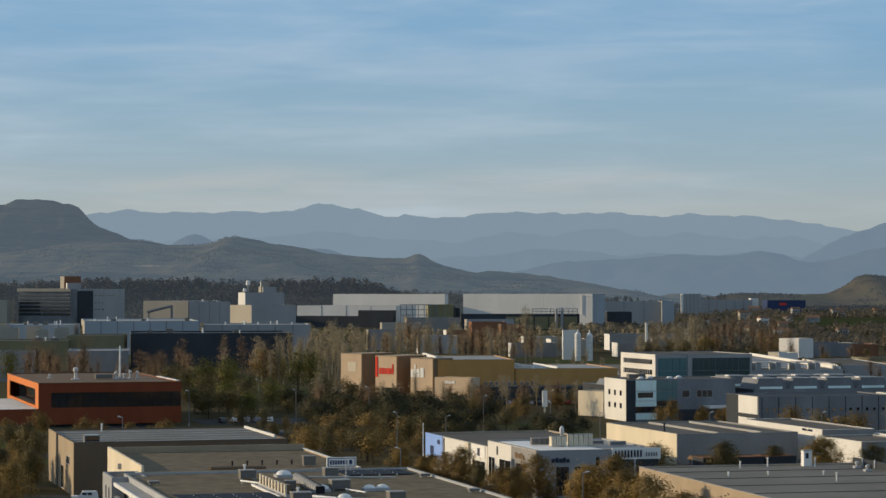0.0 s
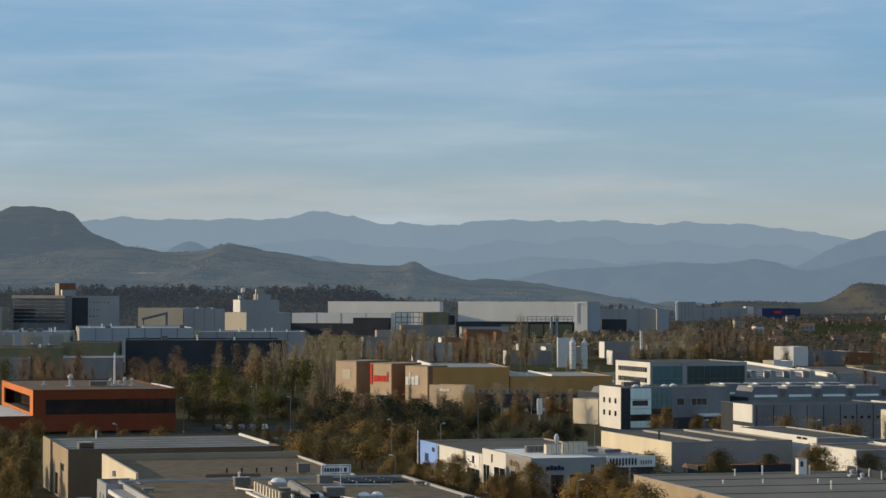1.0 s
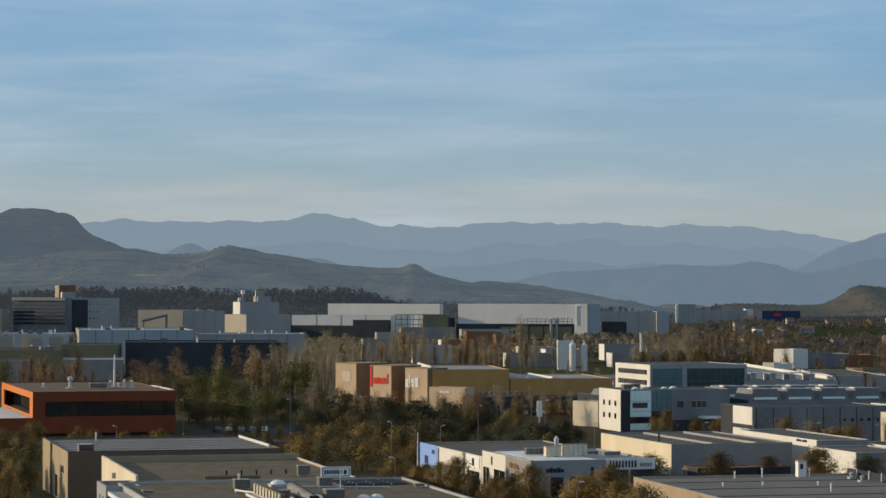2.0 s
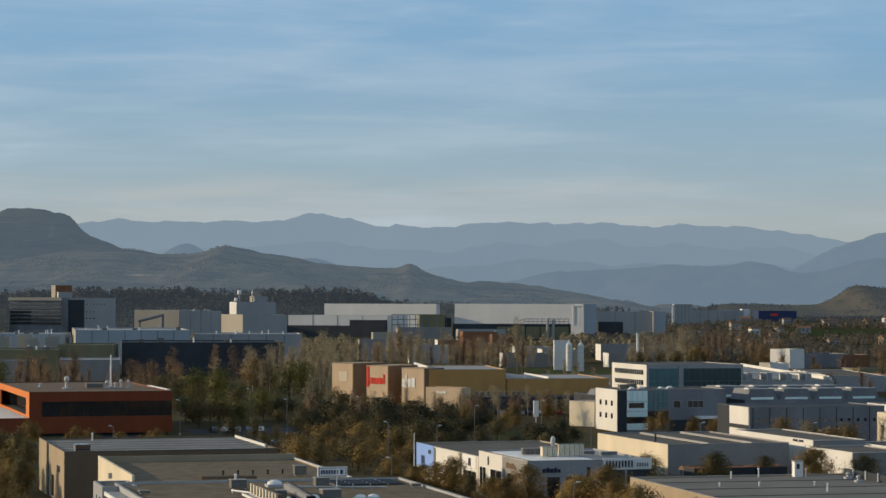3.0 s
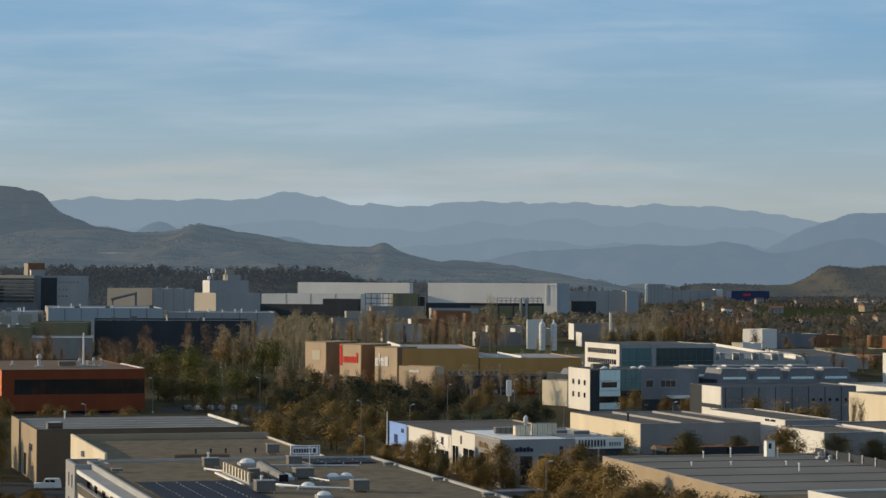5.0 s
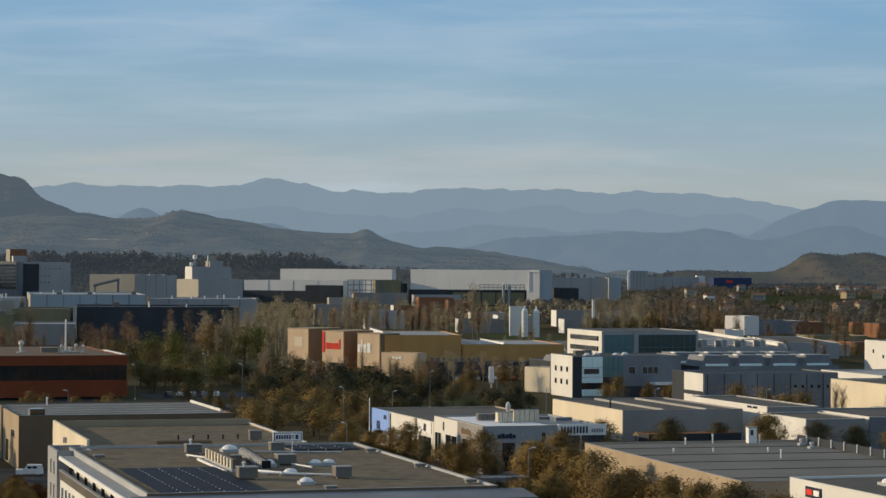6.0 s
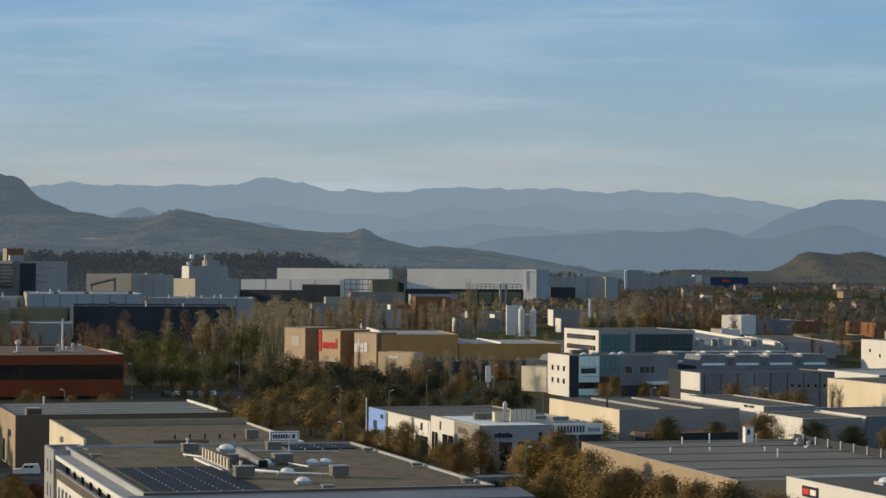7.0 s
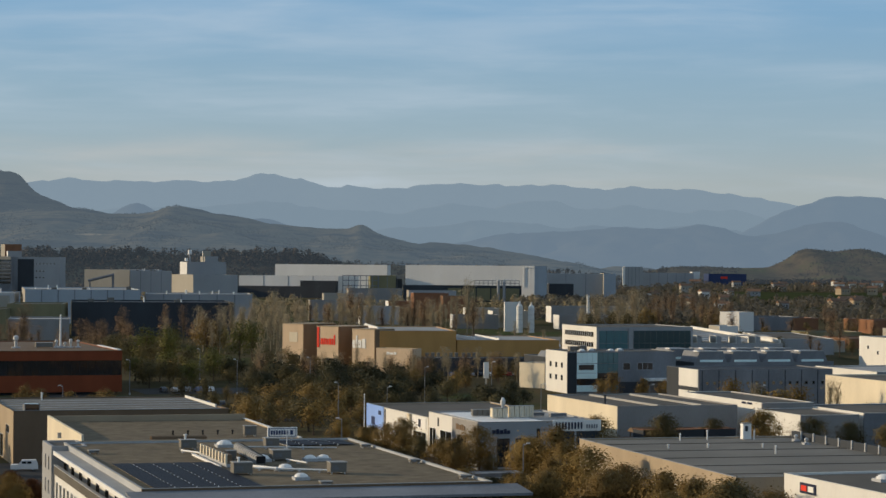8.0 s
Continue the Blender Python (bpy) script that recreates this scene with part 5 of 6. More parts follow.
# ---- trees ----
def crown_mesh(name, mat, clumps, leaves_each, size, leaf, shape, seed):
    """Leaves in clumps inside an uneven crown. shape(u) -> radius at height share u; size = (height of crown, base height)."""
    r = np.random.RandomState(seed)
    tall, base = size
    blobs = []
    for i in range(11):
        u, a = (i + r.uniform(0.1, 0.9)) / 11, 2.4 * i + r.uniform(-0.6, 0.6)
        big = shape(u)
        out = big * r.uniform(0.2, 0.6)
        blobs.append((out * math.cos(a), out * math.sin(a), base + (0.10 + 0.70 * u) * tall, max(0.5, big * r.uniform(0.42, 0.62))))
    cs = []
    while len(cs) < clumps:
        x, y, z, big = blobs[r.randint(len(blobs))]
        n = r.normal(0, 1, 3)
        n *= big * r.uniform(0.70, 1.05) / max(1e-6, float(np.linalg.norm(n)))
        cs.append((x + n[0], y + n[1], z + n[2] * 0.8, x, y, z))
    cs = np.repeat(np.array(cs), leaves_each, 0)
    cs, mid = cs[:, :3], cs[:, 3:]
    k = len(cs)
    spread = 0.10 + leaf * 2.8
    pos = cs + r.normal(0, spread, (k, 3)) * (1, 1, 0.8)
    # leaves lie mostly along the outside of the crown, so that it shades as a rounded mass
    out = pos - (0, 0, base + 0.40 * tall)
    out = out / np.maximum(0.1, np.linalg.norm(out, axis=1))[:, None] + r.normal(0, 0.38, (k, 3))
    out /= np.linalg.norm(out, axis=1)[:, None]
    a = r.normal(0, 1, (k, 3))
    a -= out * (a * out).sum(1)[:, None]
    a /= np.linalg.norm(a, axis=1)[:, None]
    b = np.cross(out, a)
    b /= np.linalg.norm(b, axis=1)[:, None]
    sz = leaf * r.uniform(0.6, 1.3, (k, 1))
    quad = np.stack([pos - a * sz, pos - b * sz * 0.55, pos + a * sz, pos + b * sz * 0.55], 1).reshape(-1, 3)
    me = bpy.data.meshes.new(name)
    me.from_pydata(quad.tolist(), [], np.arange(4 * k).reshape(-1, 4).tolist())
    # soft shading: each leaf takes the direction of its bough and of the whole crown
    bough = pos - mid
    bough /= np.maximum(0.1, np.linalg.norm(bough, axis=1))[:, None]
    whole = pos - (0, 0, base + 0.40 * tall)
    whole /= np.maximum(0.1, np.linalg.norm(whole, axis=1))[:, None]
    soft = 0.75 * bough + 0.6 * whole + 0.35 * out
    soft /= np.maximum(0.1, np.linalg.norm(soft, axis=1))[:, None]
    me.polygons.foreach_set("use_smooth", [True] * k)
    me.normals_split_custom_set(np.repeat(soft, 4, 0).tolist())
    me.materials.append(mat)
    return me


def trunk_mesh(bm, height, r, rs, limbs, top, spread=0.6):
    """A tapered trunk with forking limbs up into the crown."""
    bend = [Vector((rs.uniform(-0.2, 0.2), rs.uniform(-0.2, 0.2), height * s)) for s in (0, 0.45, 0.8, 1.0)]
    bend[0] = Vector((0, 0, -0.3))
    for i in range(3):
        rod(bend[i], bend[i + 1], r * (1 - 0.28 * i), r * (1 - 0.28 * (i + 1)), bm, 7)
    for _ in range(limbs):
        s = rs.uniform(0.35, 1.0)
        p = bend[0].lerp(bend[3], s)
        a, out = rs.uniform(0, 6.283), top * rs.uniform(0.35, 0.8)
        q = p + Vector((math.cos(a) * out * spread, math.sin(a) * out * spread, out))
        rod(p, q, r * 0.4, r * 0.15, bm, 4)
        e = q + Vector((rs.uniform(-1, 1) * spread * 1.5, rs.uniform(-1, 1) * spread * 1.5, 0.7)) * out * 0.55
        rod(q, e, r * 0.15, r * 0.05, bm, 3)
    return bm


def tree(name, label, mat, tall, base, shape, clumps, each, leaf, r, limbs, seed, bark="bark", spread=0.6):
    ob = thing(name, 0, -300 - 5 * seed, 0, 0, label, "tree", "trees of the town")
    rs = np.random.RandomState(seed + 50)
    part("trunk", trunk_mesh(bmesh.new(), base + tall * 0.55, r, rs, limbs, tall * 0.3, spread), M[bark], ob)
    crown = new("crown", crown_mesh("crown", mat, clumps, each, (tall, base), leaf, shape, seed))
    crown.parent = ob
    return ob


def rounded(r, low=0.55):
    return lambda u: r * (low + (1 - low) * math.sin(math.pi * min(1, u * 0.9 + 0.12))) * math.sqrt(max(0.02, 1 - max(0, u - 0.45) ** 2 / 0.31))


def plume(r):
    return lambda u: r * (0.35 + 0.65 * math.sin(math.pi * (0.1 + 0.85 * u)))


NEAR, FAR = (320, 24, 0.145), (100, 11, 0.28)      # clumps, leaves in each, leaf length
KINDS = {}
for key, (clumps, each, leaf) in (("", FAR), ("_near", NEAR)):
    k = 100 if key else 0
    KINDS["rust" + key] = [tree("autumn_tree", "round street tree with rust-brown autumn leaves", M["leaf_rust"], 6.5 + i, 1.8, rounded(3.6 + 0.4 * i), clumps, each, leaf, 0.2, 9, k + i) for i in range(3)]
    KINDS["olive" + key] = [tree("olive_tree", "broad tree with dull olive-brown leaves", M["leaf_olive"], 7.5 + i, 1.8, rounded(3.8 + 0.3 * i), clumps, each, leaf, 0.22, 9, k + 10 + i) for i in range(3)]
    KINDS["dark" + key] = [tree("evergreen_tree", "dense dark evergreen tree", M["leaf_dark"], 8.0, 1.2, rounded(4.2, 0.75), clumps, each + 4, leaf * 1.1, 0.24, 6, k + 30)]
KINDS["green"] = [tree("green_tree", "leafy tree still green in autumn", M["leaf_green"], 8.5 + i, 2, rounded(4.2), *FAR, 0.24, 8, 20 + i) for i in range(2)]
KINDS["russet_near"] = [tree("russet_bush", "low bushy tree with red-brown autumn leaves", M["leaf_russet"], 6.5 + i, 1.0, rounded(3.8), *NEAR, 0.2, 9, 80 + i) for i in range(2)]
KINDS["bare"] = [tree("poplar_tree", "tall slender tree with thin dry leaves", M["leaf_bare"], 15 + 2 * i, 3, plume(2.6 + 0.4 * i), 60, 14, 0.2, 0.24, 55, 40 + i, "pale_bark", 0.34) for i in range(3)]
KINDS["brown"] = [tree("bare_brown_tree", "tall half-bare tree with reddish brown twigs", M["leaf_brown"], 13 + 2 * i, 2.5, plume(3.6 + 0.3 * i), 80, 14, 0.2, 0.22, 45, 60 + i, "bark", 0.45) for i in range(3)]
tree_rng = np.random.RandomState(5)


def free(x, y, room=2.2):
    """True where no building stands."""
    for bx, by, a, w, d in FOOT:
        u, v = (x - bx) * math.cos(a) + (y - by) * math.sin(a), -(x - bx) * math.sin(a) + (y - by) * math.cos(a)
        if -room < u < w + room and -room < v < d + room:
            return False
    return True


used = set()


def plant(kind, x, y, scale=1.0, wide=1.0, vary=0.14):
    """A tree of that kind; the first of each is the model itself, the others its copies."""
    kind = kind + "_near" if y < 445 and kind + "_near" in KINDS else kind
    proto = KINDS[kind][tree_rng.randint(len(KINDS[kind]))]
    s = scale * tree_rng.uniform(1 - vary, 1 + vary)
    m = pose(x, y, 0, 0, 0, tree_rng.uniform(0, 360)) @ Matrix.Diagonal((s * wide, s * wide, s * tree_rng.uniform(0.92, 1.1), 1))
    if proto.name not in used:
        used.add(proto.name)
        proto.matrix_basis = m
        return proto
    t = copy_thing(proto, m)
    t.matrix_basis = m
    return t


def grove(mix_, a0, y0, a1, y1, count, scale=1.0, gap=4.5, room=2.5, wide=1.0):
    """Trees scattered over a wedge of the plan: a is x / y, keeping a gap and clear of buildings."""
    got = []
    for _ in range(count * 14):
        y = tree_rng.uniform(y0, y1)
        x = y * tree_rng.uniform(a0, a1)
        if free(x, y, room) and all((x - p) ** 2 + (y - q) ** 2 > gap * gap for p, q in got):
            got.append((x, y))
            plant(mix_[tree_rng.randint(len(mix_))], x, y, scale * tree_rng.uniform(0.72, 1.28), wide * tree_rng.uniform(0.78, 1.08))
        if len(got) >= count:
            break


# the park between the halls and the store
FOOT.append((-17, 686, 0.0, 24, 34))
FOOT.append((28, 596, 0.0, 22, 50))
grove(["rust", "rust", "rust", "olive"], -0.062, 455, -0.002, 545, 30, 0.58, 7, 3, 1.65)
# dark trees mixed in below carry the park's shade in their leaf colour
grove(["olive", "olive", "dark", "dark"], -0.060, 560, 0.010, 650, 46, 0.58, 7, 3, 1.55)
grove(["olive", "olive", "brown", "dark", "bare"], -0.070, 640, -0.004, 684, 30, 0.55, 6, 3, 1.3)
grove(["olive", "dark", "dark", "olive"], -0.012, 500, 0.064, 600, 30, 0.62, 7.5, 3, 1.35)
grove(["olive", "brown", "bare", "rust"], 0.000, 600, 0.066, 690, 34, 0.56, 6, 3, 1.2)
grove(["olive", "rust", "green"], -0.115, 610, -0.075, 720, 22, 0.75, 6, 3, 1.25)
grove(["rust", "olive"], -0.10, 500, -0.060, 560, 8, 0.5, 6, 3, 1.2)
grove(["rust"], -0.178, 505, -0.112, 545, 10, 0.5, 6, 3, 1.2)
for x, y in ((-22, 655), (-31, 648), (-14, 640), (-26, 630)):
    plant("dark", x, y, 0.72, 1.3)
for x, y, k, s in ((-37, 712, "olive", 0.85), (-31, 707, "rust", 0.8), (-25.5, 701, "bare", 0.5), (-20.5, 694, "rust", 0.75), (-28, 695, "olive", 0.7), (-14, 682, "olive", 0.62), (-9, 678, "rust", 0.6), (-3, 676, "bare", 0.42), (2, 680, "olive", 0.6), (9, 676, "rust", 0.7), (14, 684, "olive", 0.62)):
    plant(k, x, y, s, 1.25, 0.05)
# by the red office and behind it
grove(["rust", "olive"], -0.205, 395, -0.178, 560, 22, 0.6, 6, 2.5, 1.3)
grove(["rust"], -0.205, 300, -0.190, 372, 10, 0.8, 4)
grove(["brown"], -0.185, 760, -0.150, 860, 20, 0.88, 5)
grove(["brown"], -0.143, 770, -0.112, 860, 12, 0.82, 6)
grove(["green", "olive", "olive"], -0.122, 735, -0.088, 800, 14, 1.0, 6, 2.5, 1.2)
grove(["brown", "bare"], -0.10, 800, -0.07, 960, 12, 0.85, 6)
plant("green", -50.5, 790, 1.35)
plant("green", -46.5, 796, 1.15)
plant("green", -157, 820, 1.2)
plant("rust", -66, 842, 1.7)
plant("rust", -62, 846, 1.4)
grove(["bare"], -0.073, 830, -0.036, 1010, 42, 0.92, 5)
grove(["bare", "bare", "brown"], -0.040, 1040, 0.012, 1180, 50, 0.95, 5)
grove(["brown", "bare"], 0.012, 1060, 0.060, 1240, 34, 0.85, 5)
for x, y, k, s in ((18, 1020, "brown", 1.2), (21, 1015, "bare", 1.25), (38, 1040, "bare", 1.35), (41, 1044, "brown", 1.25), (19, 930, "green", 0.9), (26, 935, "green", 0.85)):
    plant(k, x, y, s)
grove(["bare", "bare", "olive"], 0.080, 1080, 0.112, 1220, 24, 0.95, 7, 2.5, 1.5)
grove(["rust", "brown", "olive"], 0.108, 1150, 0.155, 1500, 34, 0.9, 8)
grove(["olive", "rust", "brown"], 0.135, 820, 0.235, 1250, 60, 0.62, 7, 3, 1.3)
FOOT.append((58, 885, radians(-4), 26, 190))
grove(["olive", "bare", "bare"], 0.05, 790, 0.085, 1050, 14, 0.55, 6)
# along the factory and the near streets
grove(["rust"], 0.095, 578, 0.135, 594, 9, 0.55, 4, 1.5)
grove(["rust", "olive"], 0.150, 510, 0.172, 540, 6, 0.72, 4)
for x, y, k, s in ((89, 505, "rust", 1.0), (93, 508, "rust", 0.9), (84, 512, "bare", 0.55), (99, 500, "bare", 0.55), (101, 502, "bare", 0.5),
                   (51, 411, "olive", 0.88), (61.3, 420, "olive", 0.72), (67.6, 404, "rust", 0.98), (77, 405, "olive", 0.78), (84, 405, "olive", 0.8),
                   (92, 408, "rust", 0.7), (97, 402, "rust", 0.62), (104, 480, "rust", 0.75), (110, 476, "rust", 0.7), (116, 470, "olive", 0.7), (113, 490, "bare", 0.5),
                   (36.5, 392, "olive", 0.62), (40, 396, "rust", 0.58), (62, 362, "rust", 0.45), (72, 366, "rust", 0.5), (80, 372, "olive", 0.55),
                   (27, 338, "rust", 0.95), (22, 357, "rust", 0.72), (33, 352, "rust", 0.55),
                   (12, 366, "rust", 0.5), (17, 366, "rust", 0.45),
                   (3.5, 396, "rust", 0.76), (0.5, 406, "rust", 0.66), (6.2, 388, "olive", 0.6), (9.5, 378, "rust", 0.66), (-3.5, 418, "rust", 0.62), (-8, 426, "rust", 0.66), (-2.0, 432, "olive", 0.5),
                   (24, 318, "rust", 0.95), (28, 308, "rust", 1.08), (32.5, 300, "rust", 1.1), (36, 289, "rust", 1.06), (29.5, 294, "rust", 0.95), (38.5, 277, "rust", 1.05), (34, 273, "rust", 0.9), (40.5, 263, "olive", 1.22),
                   (19, 312, "rust", 0.75), (22, 302, "rust", 0.9), (41, 265, "rust", 1.0), (46, 262, "rust", 1.0), (15, 318, "dark", 0.6), (11.5, 326, "rust", 0.7), (18, 326, "dark", 0.55), (8.5, 340, "dark", 0.55)):
    plant(k, x, y, s * 0.98, 1.2, 0.04)
for x, y, k, s in ((15.5, 369, "rust", 0.78), (11.5, 362, "rust", 0.66), (23.2, 352, "rust", 0.98), (26.6, 347, "rust", 0.9), (37, 391, "rust", 0.82),
                   (90, 399, "olive", 0.74)):
    plant(k, x, y, s * 1.08, 1.2, 0.04)


def slope_top(x, y):
    """The ground's height anywhere out to the hills."""
    p, q = np.array([float(x)]), np.array([float(y)])
    z = [float(lift(p, q)[0])]
    if y > 2505:
        z += [float(HEIGHTS[k](p, q)[0]) for k, x0, x1, y0, y1 in (("backdrop_long_slope", -1690, 890, 2705, 3700), ("backdrop_knoll", 245, 1390, 2685, 3120), ("backdrop_table_mountain", -1690, -10, 3390, 4000), ("backdrop_foot_rise", -1190, 150, 2510, 2750)) if x0 < x < x1 and y0 < y < y1]
    return max(z)


def far_wood(name, label, mat, count, where, tall, seed, blades=54, patch=-0.12, size=(0.09, 0.17)):
    """Far woods: thousands of uneven tree clumps in one mesh."""
    r = np.random.RandomState(seed)
    spots = []
    while len(spots) < count:
        x, y = where(r)
        if noise.noise(Vector((x / 90.0, y / 160.0, seed))) > patch and free(x, y, 8):
            spots.append((x, y, slope_top(x, y)))
    at = np.repeat(np.array(spots), blades, 0)
    k = len(at)
    h = np.repeat(r.uniform(*tall, count), blades)
    u, ang, rad = r.uniform(0.08, 1, k), r.uniform(0, 6.283, k), r.uniform(0.1, 1, k) ** 0.6
    wide = h * 0.42 * np.sqrt(np.clip(1 - (u - 0.45) ** 2 / 0.36, 0.05, 1)) * rad
    pos = at + np.stack([wide * np.cos(ang), wide * np.sin(ang), u * h], 1)
    soft = pos - at - np.stack([0 * h, 0 * h, 0.35 * h], 1)
    soft /= np.maximum(0.05, np.linalg.norm(soft, axis=1))[:, None]
    out = soft + r.normal(0, 0.4, (k, 3))
    out /= np.linalg.norm(out, axis=1)[:, None]
    a = r.normal(0, 1, (k, 3))
    a -= out * (a * out).sum(1)[:, None]
    a /= np.linalg.norm(a, axis=1)[:, None]
    b = np.cross(out, a)
    sz = (h * r.uniform(*size, k))[:, None]
    quad = np.stack([pos - a * sz, pos - b * sz * 0.7, pos + a * sz, pos + b * sz * 0.7], 1).reshape(-1, 3)
    me = bpy.data.meshes.new(name)
    me.from_pydata(quad.tolist(), [], np.arange(4 * k).reshape(-1, 4).tolist())
    me.polygons.foreach_set("use_smooth", [True] * k)
    me.normals_split_custom_set(np.repeat(soft, 4, 0).tolist())
    me.materials.append(mat)
    return tagged(new(name, me), label, "trees", kind="stuff")


def wedge(a0, y0, a1, y1):
    def pick(r):
        y = r.uniform(y0, y1)
        return y * r.uniform(a0, a1), y
    return pick


# tones lightened and greyed: distance haze is put into the leaf colours
plain_wood = leaves("plain_trees", (0.150, 0.136, 0.104), (0.190, 0.166, 0.126), (0.240, 0.203, 0.152), 0.45)
# woods on the hills emit haze like the slopes behind them
foot_wood = land("foot_wood", [(0.030, 0.030, 0.024), (0.055, 0.046, 0.034), (0.090, 0.070, 0.050), (0.15, 0.115, 0.080)], (0.02, 0.02, 0.05), HAZE_GLOW, 0.12, 1.0)
hill_wood = land("hill_wood", [(0.030, 0.032, 0.027), (0.046, 0.046, 0.034), (0.075, 0.068, 0.045)], (0.01, 0.01, 0.01), HAZE_GLOW, 0.34, 1.0)
knoll_wood = land("knoll_wood", [(0.032, 0.028, 0.020), (0.055, 0.045, 0.030), (0.085, 0.066, 0.044)], (0.02, 0.02, 0.02), HAZE_GLOW, 0.17, 1.0)
mesa_wood = land("mesa_wood", [(0.026, 0.030, 0.026), (0.045, 0.046, 0.034), (0.070, 0.064, 0.042)], (0.01, 0.01, 0.01), HAZE_GLOW, 0.40, 1.1)
far_wood("far_wood", "olive-brown far trees over the plain", plain_wood, 2600, wedge(0.06, 1300, 0.25, 2550), (3, 6.5), 1, 22, -0.1, (0.13, 0.24))
far_wood("far_wood", "brown far trees among houses", plain_wood, 300, wedge(0.09, 1300, 0.25, 2600), (4, 8), 2, 54, 0.0)
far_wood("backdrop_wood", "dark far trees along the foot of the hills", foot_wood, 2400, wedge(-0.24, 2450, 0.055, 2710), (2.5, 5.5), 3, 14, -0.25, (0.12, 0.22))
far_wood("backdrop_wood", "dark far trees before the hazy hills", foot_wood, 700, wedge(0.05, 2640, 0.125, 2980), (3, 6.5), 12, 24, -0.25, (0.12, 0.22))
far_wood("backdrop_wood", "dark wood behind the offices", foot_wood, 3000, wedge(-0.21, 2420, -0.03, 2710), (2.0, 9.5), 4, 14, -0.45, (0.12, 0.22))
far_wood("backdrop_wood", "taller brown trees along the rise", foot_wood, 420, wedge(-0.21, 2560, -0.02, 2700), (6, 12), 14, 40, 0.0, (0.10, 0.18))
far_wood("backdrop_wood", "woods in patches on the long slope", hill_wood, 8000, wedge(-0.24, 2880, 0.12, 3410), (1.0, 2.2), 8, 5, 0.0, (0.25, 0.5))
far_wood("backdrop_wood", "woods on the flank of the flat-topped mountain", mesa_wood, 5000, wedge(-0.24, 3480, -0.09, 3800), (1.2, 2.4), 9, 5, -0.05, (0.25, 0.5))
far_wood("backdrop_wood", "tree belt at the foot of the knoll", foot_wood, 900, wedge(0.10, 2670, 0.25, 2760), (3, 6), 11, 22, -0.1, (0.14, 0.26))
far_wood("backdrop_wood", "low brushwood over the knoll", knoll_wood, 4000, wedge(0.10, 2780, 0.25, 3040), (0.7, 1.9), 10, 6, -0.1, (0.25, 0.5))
far_wood("far_wood", "brown trees among the warehouses", M["leaf_bare"], 260, wedge(-0.21, 1350, 0.09, 2000), (5, 9), 6)
far_wood("far_wood", "dark evergreen trees scattered on the plain", M["leaf_dark"], 110, wedge(0.10, 1350, 0.25, 2450), (3, 6), 7, 26, 0.1, (0.12, 0.22))
# the red-brown hedge beside the office block
for x, y in ((-52, 316), (-56, 320), (-60, 325), (-54, 326), (-64, 330), (-58, 314), (-49.5, 309)):
    plant("rust", x, y, 0.48, 1.2)
# unseen trees added out of view, to shade the yard and depot wall
for x, y in ((-92, 388), (-88, 395), (-94, 402), (-89, 410), (-95, 418), (-91, 426), (-97, 396), (-74, 316), (-80, 322), (-77, 330), (-85, 334), (-72, 338), (-82, 344), (-90, 326), (-78, 352), (-88, 352)):
    plant("rust", x, y, 1.05)

for x, y in ((-52, 336), (-55, 341), (-58.5, 338), (-62, 344), (-57, 347), (-53, 331), (-61, 334), (-65, 349), (-50, 326), (-66, 340)):
    plant("russet", x, y, 0.36, 1.5)
for x, y, s in ((36.5, 284, 0.8), (30.5, 301, 0.75), (43.8, 269.5, 0.95)):
    plant("russet", x, y, s, 1.1)
plant("rust", 46.2, 267, 1.0)

# ---- streets ----
road = part("road", box(-5.5, 0, -0.3, 5.5, 420, 0.03), M["asphalt"])
road.matrix_basis = pose(20, 228, 0, 0, 0, G)
tagged(road, "asphalt street between the halls and the park", "road", kind="structure")
road_b = part("road", box(-60, -5, -0.3, 260, 5, 0.034), M["asphalt"])
road_b.matrix_basis = pose(-60, 488, 0, 0, 0, G)
tagged(road_b, "asphalt cross street along the factory", "road", kind="structure")
yard = part("pavement", box(-14, -2, -0.3, 44, 34, 0.026), M["asphalt"])
yard.matrix_basis = pose(-76, 350, 0, 0, 0, G)
tagged(yard, "worn asphalt yard beside the depot", "pavement", kind="structure")
lot = part("pavement", box(0, 0, -0.3, 36, 26, 0.022), M["asphalt"])
lot.matrix_basis = pose(-62, 590, 0, 0, 0, G)
tagged(lot, "asphalt car park among the trees", "pavement", kind="structure")


gravel_lot = part("pavement", box(0, 0, -0.3, 26, 190, 0.03), M["grey_roof"])
gravel_lot.matrix_basis = pose(58, 885, 0, 0, 0, -4)
tagged(gravel_lot, "pale gravel car park behind the store", "pavement", kind="structure")


def street_lamp(x, y, h=9.0, rot=0.0, arms=1):
    ob = thing("street_lamp", x, y, 0, rot, "grey steel street lamp with a pale head", "street lamp", "street lamps")
    part("pole", tube(0.10, 0.06, -0.2, h, 8), M["slate"], ob)
    for s in ((1,) if arms == 1 else (1, -1)):
        part("arm", rod((0, 0, h - 0.1), (0.9 * s, 0, h + 0.1), 0.06, 0.05, bmesh.new(), 6), M["metal"], ob)
        part("head", box(min(0.4 * s, 1.0 * s), -0.15, h + 0.05, max(0.4 * s, 1.0 * s), 0.15, h + 0.22, bevel=0.04), M["lamp_head"], ob)
    part("base", tube(0.25, 0.2, -0.2, 0.5, 8), M["sheet"], ob)


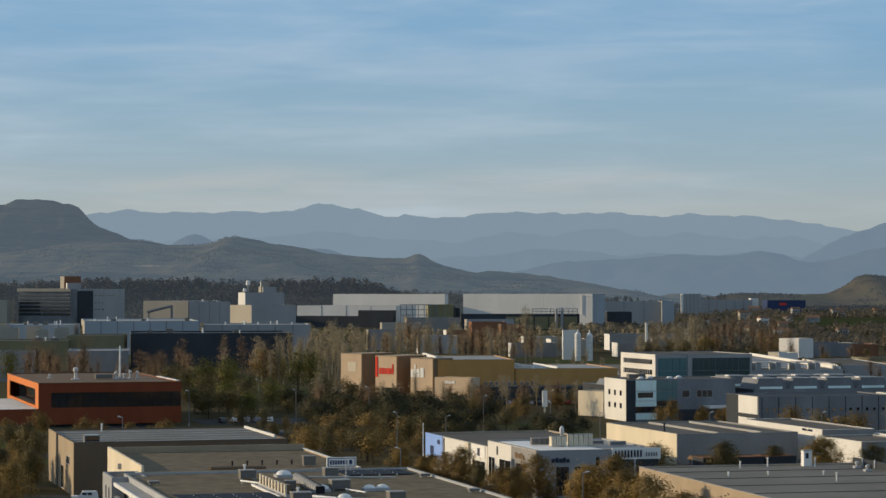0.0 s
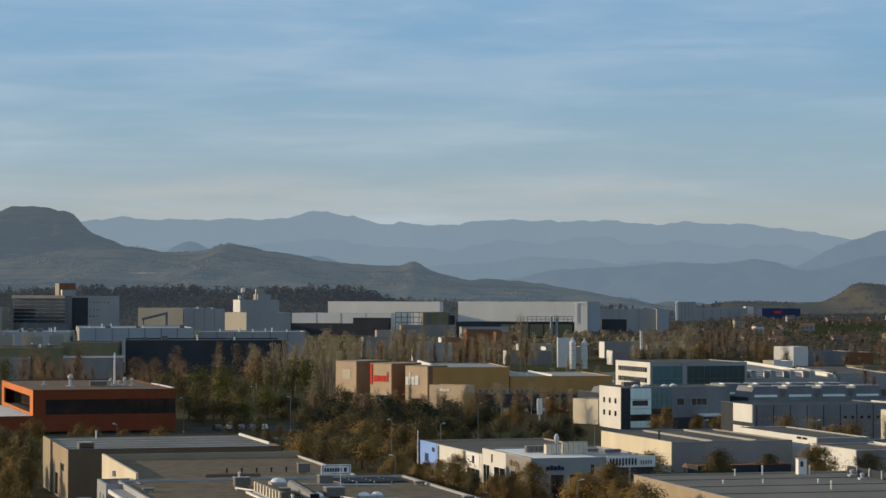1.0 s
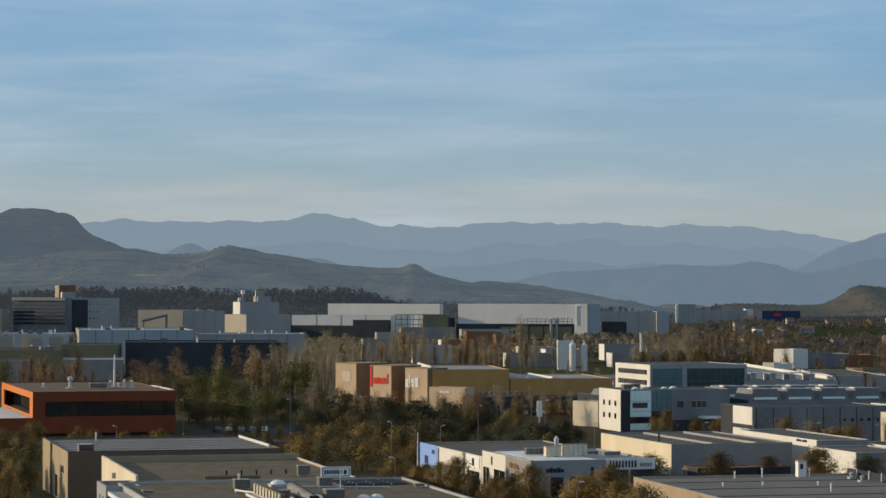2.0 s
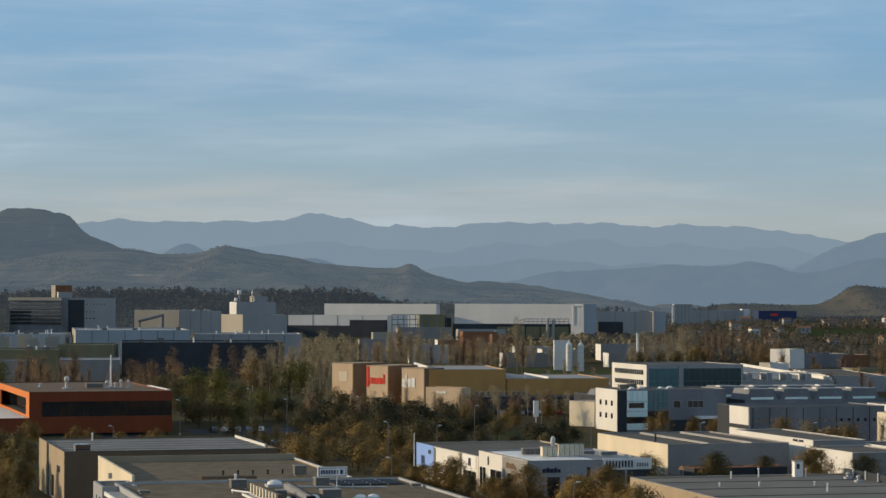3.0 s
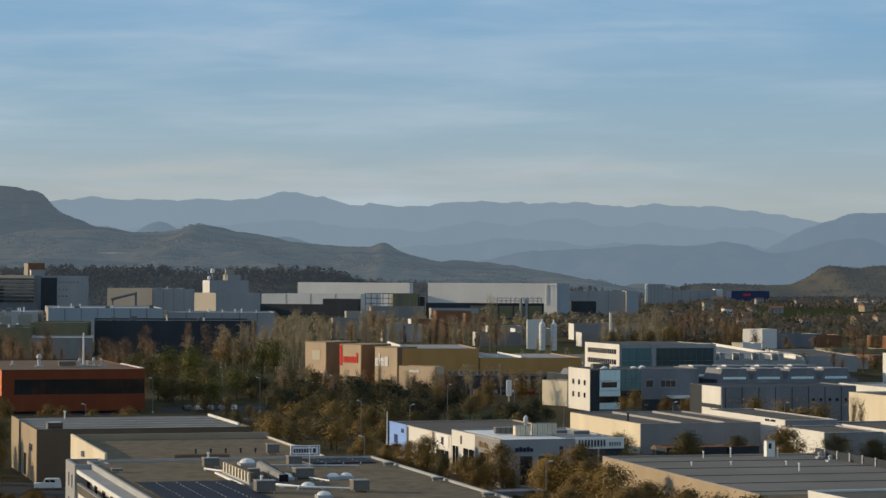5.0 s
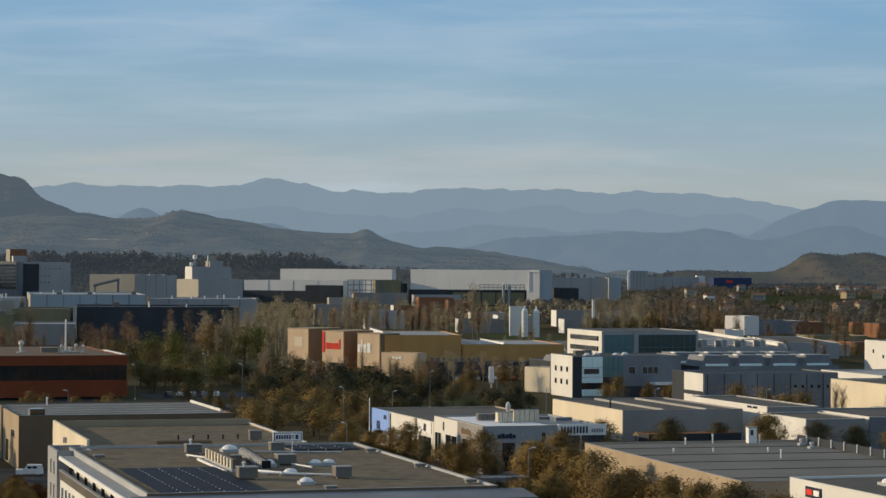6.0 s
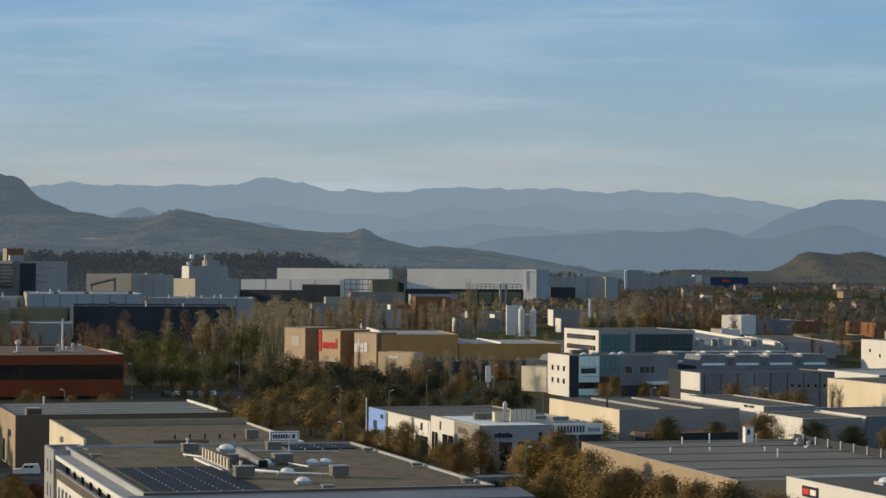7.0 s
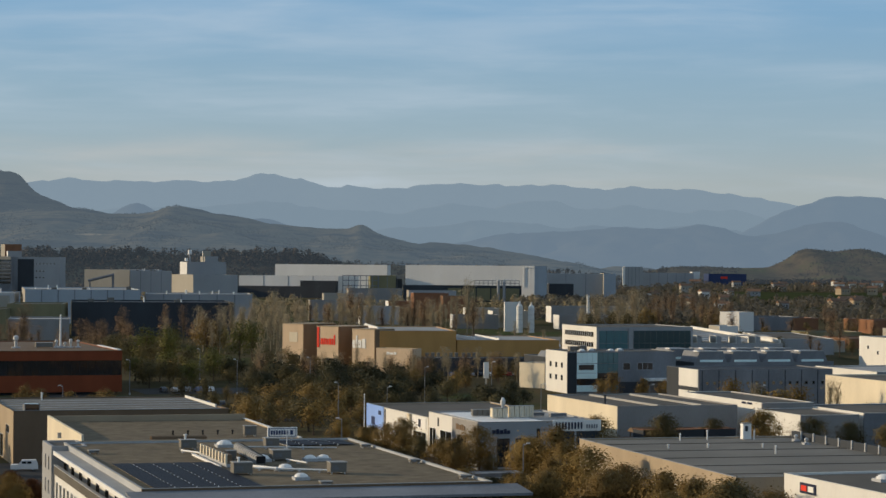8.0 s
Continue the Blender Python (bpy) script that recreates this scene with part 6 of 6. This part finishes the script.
for x, y, arms in ((-9.8, 484, 1), (-54, 663, 1), (-38.6, 594, 1), (33.6, 484, 1), (57, 484, 1), (81, 484, 1), (-66, 466, 1), (-66, 588, 1), (20, 324, 1), (-7, 374, 1), (10, 560, 1), (0.6, 470, 1), (28, 590, 1), (-20, 610, 1)):
    street_lamp(x, y, 9.0, 180 if x < 0 else 0, arms)
pyl_sign = thing("totem_sign", 28.6, 650, 0, G, "white totem sign among the trees", "sign")
part("panel", box(0, 0, 1.7, 1.5, 0.4, 6.3), M["sign_white"], pyl_sign)
part("post", box(0.5, 0.1, -0.3, 1.0, 0.35, 1.697), M["metal"], pyl_sign)
booth = building("electric_house", "small pale rendered transformer house", 38.0, 636, -46, 9.5, 6, 7.0, "cream", "felt", left="cream", right="stone", cap="pale")


def car(x, y, rot, paint, van=False):
    """A parked car: body, glazed cabin and four wheels."""
    ob = thing("van" if van else "car", x, y, 0, rot, "white panel van parked on the yard" if van else "parked car under the trees", "car", "" if van else "parked cars")
    l, h1, h2 = (4.5, 1.05, 1.85) if van else (4.2, 0.9, 1.45)
    sec = [(-0.0, 0.35), (l, 0.35), (l, h1), (l - 0.25, h1 + 0.05)] + [(l * 0.72, h1 + 0.05), (l * 0.58, h2), (0.35 if van else l * 0.2, h2), (0.08, h1 + 0.1)]
    bm = bmesh.new()
    a = [bm.verts.new((px, 0.0 if pz < h1 + 0.1 else 0.12, pz)) for px, pz in sec]
    b = [bm.verts.new((px, 1.75 if pz < h1 + 0.1 else 1.63, pz)) for px, pz in sec]
    bm.faces.new(a), bm.faces.new(b[::-1])
    for i in range(len(sec)):
        j = (i + 1) % len(sec)
        bm.faces.new((a[j], a[i], b[i], b[j]))
    bmesh.ops.recalc_face_normals(bm, faces=bm.faces[:])
    part("body", bm, paint, ob)
    for yy in (0.04, 1.67):
        for a0, a1 in ((0.24, 0.40), (0.43, 0.59)):
            part("side_window", prism([(l * a0, yy), (l * a1, yy), (l * a1, yy + 0.06), (l * a0, yy + 0.06)], h1 + 0.2, h2 - 0.22), M["glass"], ob)
    part("windscreen", box(0.0, 0.22, 0.0, 0.03, 1.53, (h2 - h1) * 0.95), M["glass"], ob).matrix_basis = pose(l * 0.725, 0, h1 + 0.08, 0, -math.degrees(math.atan2(l * 0.14, h2 - h1 - 0.05)), 0)
    for px in (l * 0.2, l * 0.8):
        for yy in (0.05, 1.5):
            w = part("wheel", tube(0.32, 0.32, 0, 0.22, 14), M["rubber"], ob)
            w.matrix_basis = pose(px, yy + 0.22, 0.32, 90, 0, 0)
            part("rim", tube(0.18, 0.18, -0.004, 0.224, 10), M["metal"], w)
    return ob


paint_rng = np.random.RandomState(3)
PAINTS = [material("car_paint", c, 0.25, 0.03, 1, 5) for c in ((0.75, 0.75, 0.75), (0.30, 0.32, 0.35), (0.03, 0.03, 0.035), (0.10, 0.14, 0.24), (0.35, 0.04, 0.03))]
car(-57.2, 376.2, 188, M["white_paint"], True)
for k in range(5):
    car(-57 + 3.0 * k, 598 + 0.85 * k, G + 90, PAINTS[paint_rng.randint(5)])
for k in range(4):
    car(-46 + 2.9 * k * 0.96, 538 + 0.8 * k, G + 90, PAINTS[paint_rng.randint(5)])
for k in range(12):
    car(22 + 2.9 * k, 690 + 0.8 * k, G + 90, PAINTS[paint_rng.randint(5)])
for k in range(9):
    car(60 + 2.6 * k, 930 + 0.8 * k, G + 90, PAINTS[paint_rng.randint(5)])
